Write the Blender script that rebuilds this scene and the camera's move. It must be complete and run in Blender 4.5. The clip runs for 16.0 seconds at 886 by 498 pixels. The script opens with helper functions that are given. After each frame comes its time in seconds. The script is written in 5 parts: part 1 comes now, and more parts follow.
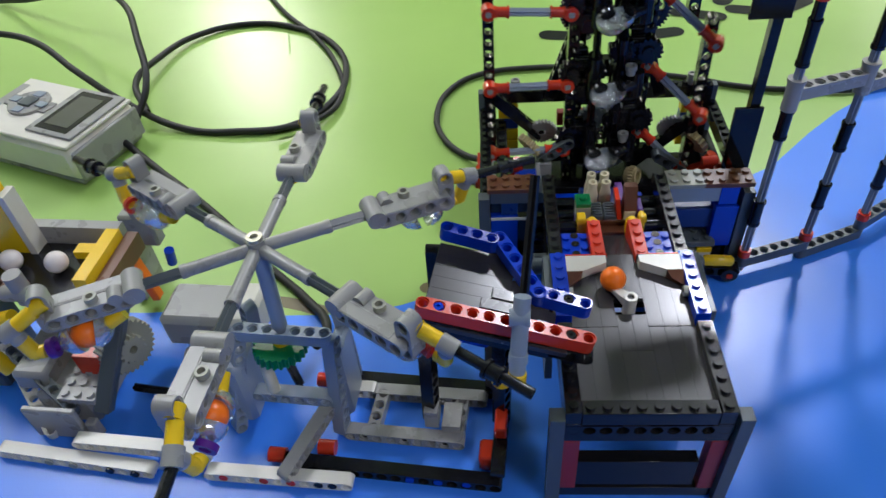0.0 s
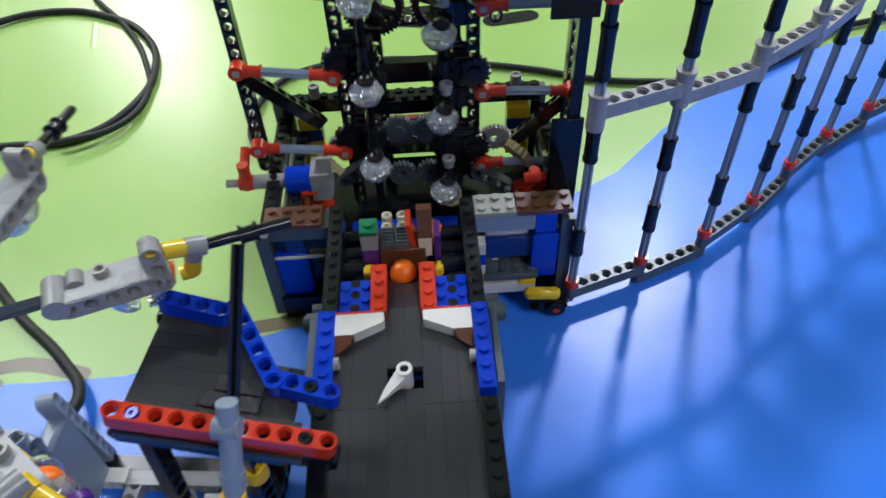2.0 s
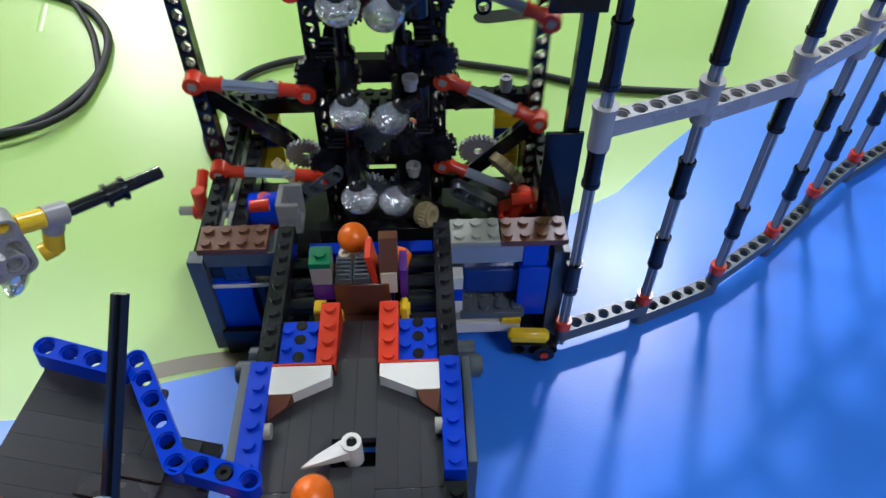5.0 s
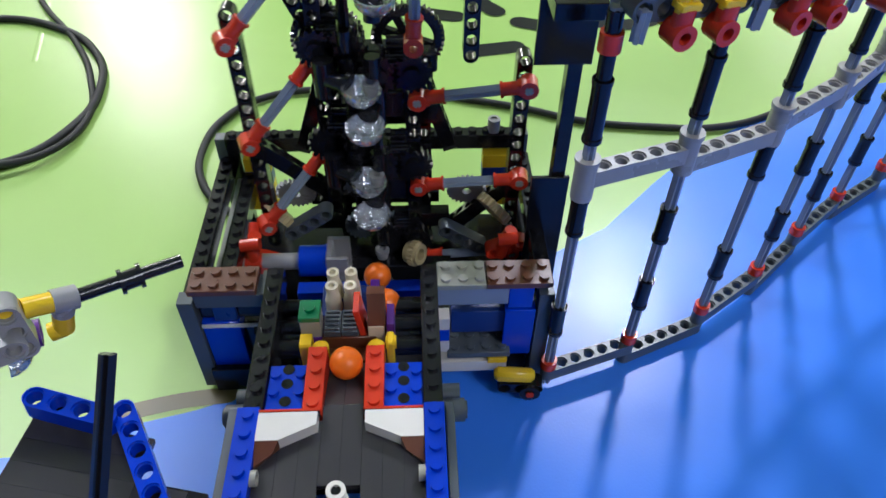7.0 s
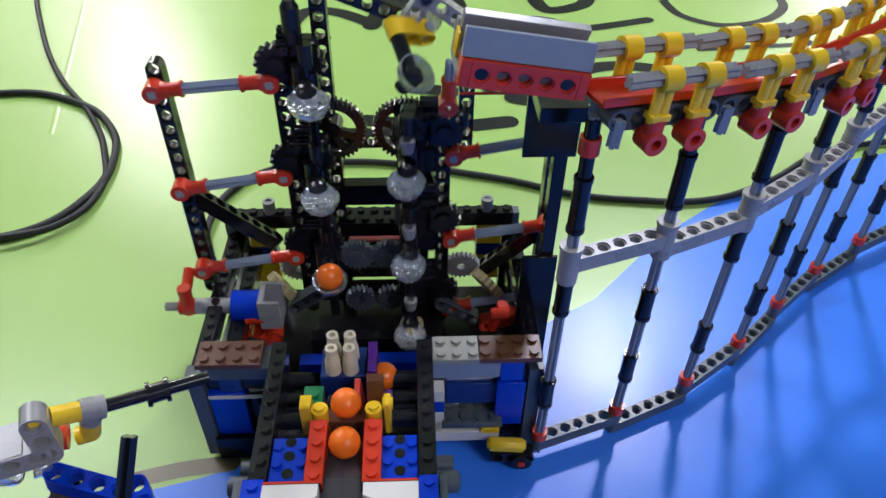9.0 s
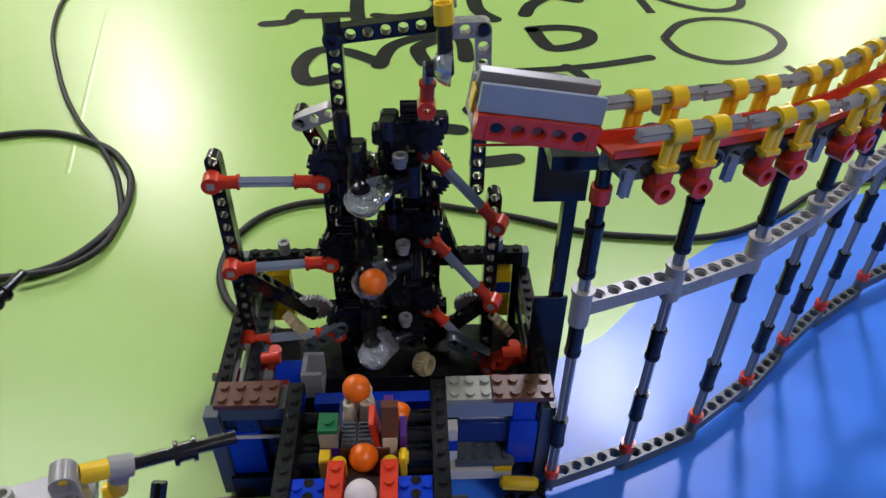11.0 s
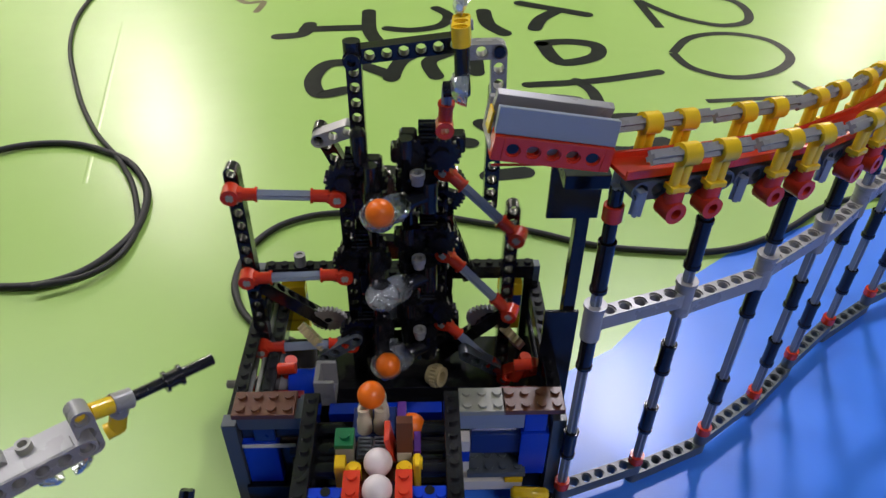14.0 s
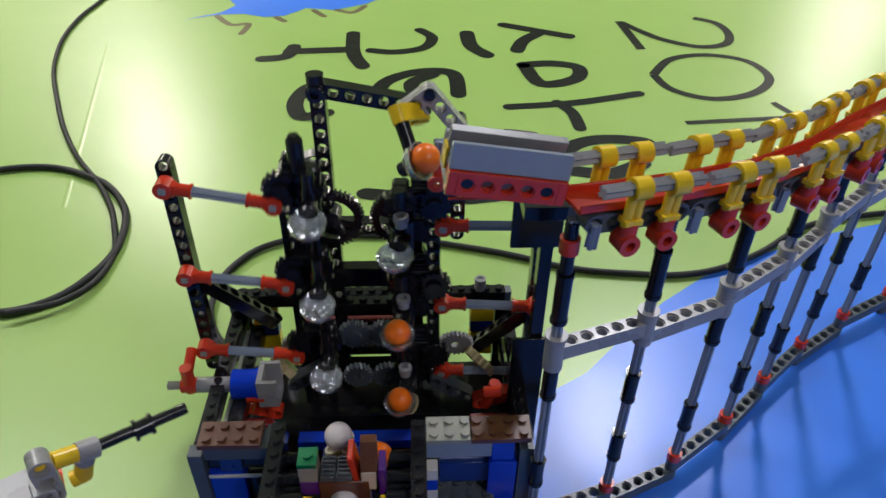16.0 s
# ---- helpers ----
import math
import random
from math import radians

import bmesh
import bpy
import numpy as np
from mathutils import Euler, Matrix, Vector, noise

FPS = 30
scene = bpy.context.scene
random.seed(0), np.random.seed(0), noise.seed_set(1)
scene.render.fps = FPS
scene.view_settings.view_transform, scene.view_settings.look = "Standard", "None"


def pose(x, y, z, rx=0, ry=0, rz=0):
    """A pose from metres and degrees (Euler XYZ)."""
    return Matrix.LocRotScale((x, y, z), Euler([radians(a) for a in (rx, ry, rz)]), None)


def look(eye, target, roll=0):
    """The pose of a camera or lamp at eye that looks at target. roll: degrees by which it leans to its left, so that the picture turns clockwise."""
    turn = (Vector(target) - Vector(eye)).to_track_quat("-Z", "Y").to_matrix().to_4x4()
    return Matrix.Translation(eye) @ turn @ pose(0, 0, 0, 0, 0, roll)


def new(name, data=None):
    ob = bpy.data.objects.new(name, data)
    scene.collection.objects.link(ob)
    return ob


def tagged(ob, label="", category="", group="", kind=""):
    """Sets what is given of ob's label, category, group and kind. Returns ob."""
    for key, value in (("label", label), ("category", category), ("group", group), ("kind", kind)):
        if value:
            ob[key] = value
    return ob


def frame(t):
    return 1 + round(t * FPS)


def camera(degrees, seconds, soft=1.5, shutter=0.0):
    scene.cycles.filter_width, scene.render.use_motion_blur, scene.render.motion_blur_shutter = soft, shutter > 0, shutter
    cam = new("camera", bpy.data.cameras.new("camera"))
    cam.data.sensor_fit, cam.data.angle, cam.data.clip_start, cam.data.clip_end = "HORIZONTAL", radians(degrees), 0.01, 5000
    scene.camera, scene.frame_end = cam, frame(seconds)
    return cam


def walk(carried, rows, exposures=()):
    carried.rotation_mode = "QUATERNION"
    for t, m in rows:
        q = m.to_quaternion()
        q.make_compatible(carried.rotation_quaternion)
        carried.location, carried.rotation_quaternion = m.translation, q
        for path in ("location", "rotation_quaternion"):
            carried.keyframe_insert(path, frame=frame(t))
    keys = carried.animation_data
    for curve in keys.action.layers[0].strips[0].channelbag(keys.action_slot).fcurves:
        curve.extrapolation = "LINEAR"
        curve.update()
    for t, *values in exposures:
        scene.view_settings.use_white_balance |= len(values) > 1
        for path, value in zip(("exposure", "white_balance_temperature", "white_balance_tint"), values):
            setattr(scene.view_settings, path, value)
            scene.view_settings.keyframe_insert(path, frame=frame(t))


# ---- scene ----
cam = camera(63.2, 16.0, soft=1.5, shutter=0.5)
# seconds, eye and aim in centimetres, roll
PATH = [
    (0, (-4.723, -30.089, 37.371), (-4.984, -28.663, 35.992), -5.3),
    (0.5, (-3.045, -29.633, 37.271), (-3.29, -28.202, 35.896), -4.9),
    (1, (-0.241, -27.732, 36.873), (-0.414, -26.295, 35.492), -4.0),
    (1.5, (2.03, -24.585, 35.983), (1.926, -23.175, 34.569), -3.2),
    (2, (3.241, -21.238, 34.867), (3.162, -19.862, 33.417), -2.7),
    (2.5, (4.135, -18.356, 32.947), (4.081, -16.974, 31.502), -2.5),
    (3, (3.838, -16.736, 31.564), (3.781, -15.357, 30.117), -1.6),
    (3.5, (3.836, -15.951, 31.167), (3.768, -14.57, 29.723), -1.3),
    (4, (3.706, -16.081, 31.197), (3.638, -14.703, 29.75), -1.0),
    (6.5, (4.322, -14.961, 32.034), (4.294, -13.585, 30.583), 1.1),
    (7, (4.256, -15.119, 32.6), (4.219, -13.712, 31.18), 0.8),
    (7.5, (4.256, -15.222, 33.577), (4.216, -13.796, 32.175), 0.9),
    (8, (4.244, -15.43, 34.145), (4.203, -13.958, 32.791), 1.1),
    (8.5, (4.296, -15.584, 34.482), (4.257, -14.1, 33.141), 0.9),
    (9, (4.397, -15.833, 34.967), (4.36, -14.325, 33.653), 1.1),
    (11.5, (3.727, -16.169, 36.246), (3.678, -14.61, 34.994), 0.6),
    (12, (3.63, -16.269, 36.465), (3.581, -14.71, 35.212), 0.7),
    (12.5, (3.584, -16.218, 36.517), (3.528, -14.654, 35.272), 0.5),
    (13, (3.402, -16.376, 36.577), (3.339, -14.811, 35.333), 0.4),
    (13.5, (3.317, -16.552, 36.705), (3.25, -14.985, 35.465), 0.5),
    (14, (3.472, -16.553, 36.781), (3.407, -14.981, 35.546), 0.7),
    (14.5, (3.53, -16.62, 36.715), (3.467, -15.045, 35.484), 0.6),
    (15, (3.432, -16.381, 36.973), (3.369, -14.8, 35.751), 0.8),
    (15.5, (3.681, -15.957, 36.954), (3.62, -14.367, 35.742), 0.8),
    (16, (4.92, -16.19, 37.469), (4.868, -14.593, 36.268), 0.8),
]
EXPOSURES = [(0, 0.1, 6000, 14), (2, 0.26, 5800, 15), (6.5, 0.36, 5750, 16), (9, 0.24, 5800, 22), (11.5, -0.01, 6200, 23), (14.5, -0.05, 6300, 22), (16, -0.13, 6250, 19)]
walk(cam, [(t, look([c / 100 for c in eye], [c / 100 for c in aim], roll)) for t, eye, aim, roll in PATH], EXPOSURES)

# ---- world ----

S = 0.01          # all lengths below are in centimetres
world = bpy.data.worlds.new("room_world")
scene.world = world
world.use_nodes = True
world.node_tree.nodes["Background"].inputs[0].default_value = (0.8, 0.9, 1.0, 1)
world.node_tree.nodes["Background"].inputs[1].default_value = 0.5


def ceiling_lamp_or_fill(x, y, z, sx, sy, power, colour):
    data = bpy.data.lights.new("ceiling_lamp_light", "AREA")
    data.shape, data.size, data.size_y, data.energy = "RECTANGLE", sx, sy, power
    data.color = colour
    ob = new("ceiling_lamp_light", data)
    ob.matrix_world = pose(x, y, z)
    return ob


WARM, COOL = (1.0, 0.93, 0.78), (0.97, 0.98, 1.0)
# the last entry is an unseen fill, added behind the camera to brighten
LAMPS_AND_FILL = ((-1.97, 3.95, 0.36, 0.42, 74, WARM), (0.68, 1.87, 0.2, 0.2, 36, COOL), (3.2, 5.9, 0.6, 0.6, 72, WARM), (-1.55, 1.1, 1.1, 0.9, 15, COOL), (1.3, -1.2, 0.9, 0.6, 14, COOL))
for lx, ly, sx, sy, power, colour in LAMPS_AND_FILL:
    ceiling_lamp_or_fill(lx, ly, 2.06, sx, sy, power, colour)


# ---- materials ----
def plastic(name, colour, rough=0.28, bump=0.02, spread=0.06, metal=0.0):
    m = bpy.data.materials.new(name)
    m.use_nodes = True
    nt = m.node_tree
    b = nt.nodes["Principled BSDF"]
    b.inputs["Metallic"].default_value = metal
    tc = nt.nodes.new("ShaderNodeTexCoord")
    n1 = nt.nodes.new("ShaderNodeTexNoise")
    n1.inputs["Scale"].default_value = 60
    n1.inputs["Detail"].default_value = 4
    n2 = nt.nodes.new("ShaderNodeTexNoise")
    n2.inputs["Scale"].default_value = 900
    nt.links.new(tc.outputs["Object"], n1.inputs["Vector"])
    nt.links.new(tc.outputs["Object"], n2.inputs["Vector"])
    info = nt.nodes.new("ShaderNodeObjectInfo")
    add = nt.nodes.new("ShaderNodeMath")
    add.operation = "MULTIPLY_ADD"
    nt.links.new(info.outputs["Random"], add.inputs[0])
    add.inputs[1].default_value = 0.35
    nt.links.new(n1.outputs["Fac"], add.inputs[2])
    ramp = nt.nodes.new("ShaderNodeMapRange")
    ramp.inputs[1].default_value, ramp.inputs[2].default_value = 0.3, 1.0
    ramp.inputs[3].default_value, ramp.inputs[4].default_value = 1 - spread, 1 + spread
    nt.links.new(add.outputs[0], ramp.inputs[0])
    mul = nt.nodes.new("ShaderNodeVectorMath")
    mul.operation = "SCALE"
    mul.inputs[0].default_value = colour
    nt.links.new(ramp.outputs[0], mul.inputs["Scale"])
    nt.links.new(mul.outputs[0], b.inputs["Base Color"])
    rr = nt.nodes.new("ShaderNodeMapRange")
    rr.inputs[3].default_value, rr.inputs[4].default_value = max(0.05, rough - 0.08), rough + 0.12
    nt.links.new(n1.outputs["Fac"], rr.inputs[0])
    nt.links.new(rr.outputs[0], b.inputs["Roughness"])
    bp = nt.nodes.new("ShaderNodeBump")
    bp.inputs["Strength"].default_value = bump * 4
    bp.inputs["Distance"].default_value = 0.0005
    nt.links.new(n2.outputs["Fac"], bp.inputs["Height"])
    nt.links.new(bp.outputs[0], b.inputs["Normal"])
    return m


BLACK = plastic("black_plastic", (0.010, 0.010, 0.012), 0.15, spread=0.3)
BLACK.node_tree.nodes["Principled BSDF"].inputs["Specular IOR Level"].default_value = 0.42
DGREY = plastic("dark_grey_plastic", (0.075, 0.09, 0.10), 0.3)
TILEGREY = plastic("tile_grey_plastic", (0.04, 0.037, 0.041), 0.24, spread=0.1)
GREY = plastic("light_grey_plastic", (0.30, 0.295, 0.285), 0.27)
OLDGREY = plastic("old_grey_plastic", (0.33, 0.33, 0.27), 0.35)
BLUEGREY = plastic("blue_grey_plastic", (0.25, 0.295, 0.36), 0.3)
WHITE = plastic("white_plastic", (0.70, 0.67, 0.60), 0.3)
CREAM = plastic("cream_plastic", (0.72, 0.65, 0.48), 0.4)
TAN = plastic("tan_plastic", (0.52, 0.42, 0.21), 0.4)
RED = plastic("red_plastic", (0.62, 0.04, 0.012), 0.2)
DRED = plastic("dull_red_plastic", (0.30, 0.02, 0.02), 0.35)
BLUE = plastic("blue_plastic", (0.004, 0.042, 0.52), 0.16)
DBLUE = plastic("dull_blue_plastic", (0.008, 0.03, 0.17), 0.3)
YELLOW = plastic("yellow_plastic", (0.85, 0.55, 0.01), 0.22)
BROWN = plastic("brown_plastic", (0.13, 0.045, 0.02), 0.3)
GREEN = plastic("green_plastic", (0.0, 0.16, 0.05), 0.3)
PURPLE = plastic("purple_plastic", (0.09, 0.01, 0.22), 0.35)
ORANGE = plastic("orange_ball_plastic", (1.0, 0.185, 0.005), 0.3, 0.05)
WBALL = plastic("white_ball_plastic", (0.82, 0.74, 0.72), 0.3, 0.05)
CABLE = plastic("cable_rubber", (0.006, 0.006, 0.006), 0.55)
SHORE = plastic("printed_shore_ink", (0.16, 0.13, 0.06), 0.3)
INK = plastic("printed_ink", (0.008, 0.010, 0.008), 0.4)
INK.node_tree.nodes["Principled BSDF"].inputs["Specular IOR Level"].default_value = 0.15
STEEL = plastic("worn_steel", (0.5, 0.48, 0.4), 0.3, metal=1.0)
SCREEN = plastic("grey_display", (0.10, 0.105, 0.085), 0.15)


def clear_plastic(name):
    m = bpy.data.materials.new(name)
    m.use_nodes = True
    b = m.node_tree.nodes["Principled BSDF"]
    b.inputs["Base Color"].default_value = (0.97, 0.98, 1.0, 1)
    b.inputs["Metallic"].default_value = 0.4
    b.inputs["Transmission Weight"].default_value = 0.8
    b.inputs["Roughness"].default_value = 0.05
    b.inputs["IOR"].default_value = 1.5
    nt = m.node_tree
    tc = nt.nodes.new("ShaderNodeTexCoord")
    cells = nt.nodes.new("ShaderNodeTexVoronoi")
    cells.inputs["Scale"].default_value = 260
    bp = nt.nodes.new("ShaderNodeBump")
    bp.inputs["Strength"].default_value = 0.7
    bp.inputs["Distance"].default_value = 0.0012
    nt.links.new(tc.outputs["Object"], cells.inputs["Vector"])
    nt.links.new(cells.outputs["Distance"], bp.inputs["Height"])
    nt.links.new(bp.outputs[0], b.inputs["Normal"])
    return m


CLEAR = clear_plastic("clear_plastic")


def mat_print(name, colour, other, rough, relief=0.3):
    """The glossy printed sheet: faint blotches, fine grain, soft creases."""
    m = bpy.data.materials.new(name)
    m.use_nodes = True
    nt = m.node_tree
    b = nt.nodes["Principled BSDF"]
    tc = nt.nodes.new("ShaderNodeTexCoord")
    n1 = nt.nodes.new("ShaderNodeTexNoise")
    n1.inputs["Scale"].default_value = 9
    n1.inputs["Detail"].default_value = 5
    n2 = nt.nodes.new("ShaderNodeTexNoise")
    n2.inputs["Scale"].default_value = 700
    n3 = nt.nodes.new("ShaderNodeTexNoise")
    n3.inputs["Scale"].default_value = 14
    for n in (n1, n2, n3):
        nt.links.new(tc.outputs["Object"], n.inputs["Vector"])
    mix = nt.nodes.new("ShaderNodeMix")
    mix.data_type = "RGBA"
    mix.inputs[6].default_value, mix.inputs[7].default_value = (*colour, 1), (*other, 1)
    nt.links.new(n1.outputs["Fac"], mix.inputs[0])
    nt.links.new(mix.outputs[2], b.inputs["Base Color"])
    rr = nt.nodes.new("ShaderNodeMapRange")
    rr.inputs[3].default_value, rr.inputs[4].default_value = rough - 0.05, rough + 0.07
    nt.links.new(n1.outputs["Fac"], rr.inputs[0])
    nt.links.new(rr.outputs[0], b.inputs["Roughness"])
    hm = nt.nodes.new("ShaderNodeMath")
    hm.operation = "MULTIPLY_ADD"
    nt.links.new(n2.outputs["Fac"], hm.inputs[0])
    hm.inputs[1].default_value = 0.09
    nt.links.new(n3.outputs["Fac"], hm.inputs[2])
    bp = nt.nodes.new("ShaderNodeBump")
    bp.inputs["Strength"].default_value = relief
    bp.inputs["Distance"].default_value = 0.002
    nt.links.new(hm.outputs[0], bp.inputs["Height"])
    nt.links.new(bp.outputs[0], b.inputs["Normal"])
    return m


MAT_GREEN = mat_print("green_print", (0.30, 0.49, 0.105), (0.365, 0.55, 0.14), 0.31)
MAT_BLUE = mat_print("blue_print", (0.035, 0.19, 0.82), (0.06, 0.24, 0.90), 0.30, 0.3)
WALLPAINT = plastic("wall_paint", (0.40, 0.40, 0.38), 0.7, 0.03)
LAMPGLOW = bpy.data.materials.new("lamp_diffuser")
LAMPGLOW.use_nodes = True
LAMPGLOW.node_tree.nodes["Principled BSDF"].inputs["Emission Color"].default_value = (1, 0.97, 0.9, 1)
LAMPGLOW.node_tree.nodes["Principled BSDF"].inputs["Emission Strength"].default_value = 6


# ---- shapes ----
class Shape:
    """Gathers vertices and faces, in centimetres."""

    def __init__(self):
        self.v, self.f = [], []

    def add(self, verts, faces, m=None):
        k = len(self.v)
        self.v += [tuple(m @ Vector(p)) if m else tuple(p) for p in verts]
        self.f += [tuple(i + k for i in q) for q in faces]
        return self

    def box(self, x0, y0, z0, x1, y1, z1, m=None, c=0.03):
        c = min(c, abs(x1 - x0) / 3, abs(y1 - y0) / 3, abs(z1 - z0) / 3)
        lo, hi = (x0, y0, z0), (x1, y1, z1)
        vs = []
        for i in range(8):
            s = [(i >> k) & 1 for k in range(3)]
            for k in range(3):
                vs.append([(hi[a] if s[a] else lo[a]) + (0 if a == k else (-c if s[a] else c)) for a in range(3)])
        fs = []
        for k in range(3):
            a, b = (k + 1) % 3, (k + 2) % 3
            for side in (0, 1):
                q = [(side << k) | (i << a) | (j << b) for i, j in ((0, 0), (1, 0), (1, 1), (0, 1))]
                fs.append([3 * i + k for i in (q if side else q[::-1])])
        for k in range(3):
            a, b = (k + 1) % 3, (k + 2) % 3
            for i, j in ((0, 0), (1, 0), (1, 1), (0, 1)):
                p, q = (i << a) | (j << b), (1 << k) | (i << a) | (j << b)
                f = [3 * p + a, 3 * q + a, 3 * q + b, 3 * p + b]
                fs.append(f if i != j else f[::-1])
        for i in range(8):
            f = [3 * i, 3 * i + 1, 3 * i + 2]
            fs.append(f if bin(i).count("1") % 2 else f[::-1])
        return self.add(vs, fs, m)

    def cyl(self, p, q, r, n=14, r2=None, m=None, caps=True):
        p, q = Vector(p), Vector(q)
        r2 = r if r2 is None else r2
        d = (q - p).normalized()
        u = d.orthogonal().normalized()
        w = d.cross(u)
        vs, fs = [], []
        for o, rad in ((p, r), (q, r2)):
            for i in range(n):
                a = 2 * math.pi * i / n
                vs.append(o + (u * math.cos(a) + w * math.sin(a)) * rad)
        for i in range(n):
            j = (i + 1) % n
            fs.append((i, j, n + j, n + i))
        if caps:
            fs += [tuple(range(n))[::-1], tuple(range(n, 2 * n))]
        return self.add(vs, fs, m)

    def tube(self, p, q, r, inner, n=14, m=None):
        p, q = Vector(p), Vector(q)
        d = (q - p).normalized()
        u = d.orthogonal().normalized()
        w = d.cross(u)
        vs, fs = [], []
        for o, rad in ((p, r), (q, r), (q, inner), (p, inner)):
            for i in range(n):
                a = 2 * math.pi * i / n
                vs.append(o + (u * math.cos(a) + w * math.sin(a)) * rad)
        for k in range(4):
            for i in range(n):
                j = (i + 1) % n
                fs.append((k * n + i, k * n + j, ((k + 1) % 4) * n + j, ((k + 1) % 4) * n + i))
        return self.add(vs, fs, m)

    def axle(self, p, q, r=0.24, m=None):
        """A cross-shaped axle."""
        p, q = Vector(p), Vector(q)
        d = (q - p).normalized()
        u = d.orthogonal().normalized()
        w = d.cross(u)
        t = 0.09
        prof = [(r, -t), (r, t), (t, t), (t, r), (-t, r), (-t, t), (-r, t), (-r, -t), (-t, -t), (-t, -r), (t, -r), (t, -t)]
        vs = [o + u * a + w * b for o in (p, q) for a, b in prof]
        fs = [(i, (i + 1) % 12, 12 + (i + 1) % 12, 12 + i) for i in range(12)]
        fs += [tuple(range(12))[::-1], tuple(range(12, 24))]
        return self.add(vs, fs, m)

    def stud(self, x, y, z, m=None, r=0.24, h=0.17):
        return self.cyl((x, y, z), (x, y, z + h), r, 12, m=m)

    def studs(self, x0, y0, z, nx, ny, m=None):
        for i in range(nx):
            for j in range(ny):
                self.stud(x0 + 0.4 + 0.8 * i, y0 + 0.4 + 0.8 * j, z, m)
        return self

    def brick(self, x0, y0, z0, nx, ny, h=0.96, m=None):
        self.box(x0, y0, z0, x0 + 0.8 * nx - 0.01, y0 + 0.8 * ny - 0.01, z0 + h, m)
        return self.studs(x0, y0, z0 + h, nx, ny, m)

    def liftarm(self, n, m=None, square=False, w=0.37, h=0.39, holes=True):
        """n holes along x from 0, the holes running along z."""
        seg = 16
        for i in range(n):
            cx = 0.8 * i
            out, rim = [], []
            for k in range(seg):
                a = 2 * math.pi * k / seg
                ca, sa = math.cos(a), math.sin(a)
                round_end = not square and ((i == 0 and ca < -1e-6) or (i == n - 1 and ca > 1e-6))
                if round_end:
                    x, y = ca * w, sa * w
                else:
                    s = 1 / max(abs(ca), abs(sa))
                    x, y = ca * s * 0.4, sa * s * w
                    x = max(-0.4, min(0.4, x))
                out.append((cx + x, y))
                rim.append((cx + ca * 0.25, sa * 0.25))
            vs = [(x, y, z) for z in (-h, h) for x, y in out] + [(x, y, z) for z in (-h, h) for x, y in rim]
            vs += [(cx + (x - cx) * 1.26, y * 1.26, z) for z in (-h, h) for x, y in rim]
            vs += [(cx + (x - cx) * 1.26, y * 1.26, z) for z in (-h + 0.09, h - 0.09) for x, y in rim]
            vs += [(x, y, z) for z in (-h + 0.09, h - 0.09) for x, y in rim]
            fs = []
            for k in range(seg):
                j = (k + 1) % seg
                inner = abs(out[k][0] - cx) > 0.399 and abs(out[j][0] - cx) > 0.399 and ((out[k][0] > cx and i < n - 1) or (out[k][0] < cx and i > 0)) and (out[k][0] > cx) == (out[j][0] > cx)
                if not inner:
                    fs.append((k, j, seg + j, seg + k))
                for s in (0, 1):
                    o, c, d, e = s * seg, (4 + s) * seg, (6 + s) * seg, (8 + s) * seg
                    for a, b in ((o, c), (c, d), (d, e)):
                        f = (a + k, a + j, b + j, b + k)
                        fs.append(f if s else f[::-1])
                fs.append((8 * seg + k, 8 * seg + j, 9 * seg + j, 9 * seg + k))
            self.add(vs, fs, m)
        return self

    def gear(self, c, axis, r, teeth, th=0.4, m=None, bore=0.26):
        c, d = Vector(c), Vector(axis).normalized()
        u = d.orthogonal().normalized()
        w = d.cross(u)
        n = teeth * 4
        vs, fs = [], []
        for s in (-0.5, 0.5):
            for i in range(n):
                a = 2 * math.pi * i / n
                rad = r if i % 4 < 2 else r - 0.16
                vs.append(c + d * (s * th) + (u * math.cos(a) + w * math.sin(a)) * rad)
            for i in range(n):
                a = 2 * math.pi * i / n
                vs.append(c + d * (s * th) + (u * math.cos(a) + w * math.sin(a)) * bore)
        for i in range(n):
            j = (i + 1) % n
            fs += [(i, j, 2 * n + j, 2 * n + i), (n + i, n + j, j, i), (2 * n + i, 2 * n + j, 3 * n + j, 3 * n + i), (n + j, n + i, 3 * n + i, 3 * n + j)]
        return self.add(vs, fs, m)

    def bowl(self, r, m=None, n=14, k=5):
        """A thin-walled half sphere, open upwards, its rim at z = 0."""
        vs, fs = [], []
        for rad in (r, r - 0.09):
            for i in range(k + 1):
                a = math.pi / 2 * i / k
                for j in range(n):
                    b = 2 * math.pi * j / n
                    rr = max(rad * math.cos(a), 0.02)
                    vs.append((rr * math.cos(b), rr * math.sin(b), -rad * math.sin(a)))
        off = (k + 1) * n
        for i in range(k):
            for j in range(n):
                l = (j + 1) % n
                a, b = i * n, (i + 1) * n
                fs.append((a + l, a + j, b + j, b + l))
                fs.append((off + a + j, off + a + l, off + b + l, off + b + j))
        for j in range(n):
            l = (j + 1) % n
            fs.append((j, l, off + l, off + j))
        fs += [tuple(k * n + j for j in range(n)), tuple(off + k * n + j for j in range(n))[::-1]]
        return self.add(vs, fs, m)

    def mesh(self, name, material):
        me = bpy.data.meshes.new(name)
        me.from_pydata([[c * S for c in p] for p in self.v], [], self.f)
        me.materials.append(material)
        me.validate()
        bm = bmesh.new()
        bm.from_mesh(me)
        bmesh.ops.remove_doubles(bm, verts=bm.verts, dist=1e-6)
        bmesh.ops.recalc_face_normals(bm, faces=bm.faces)
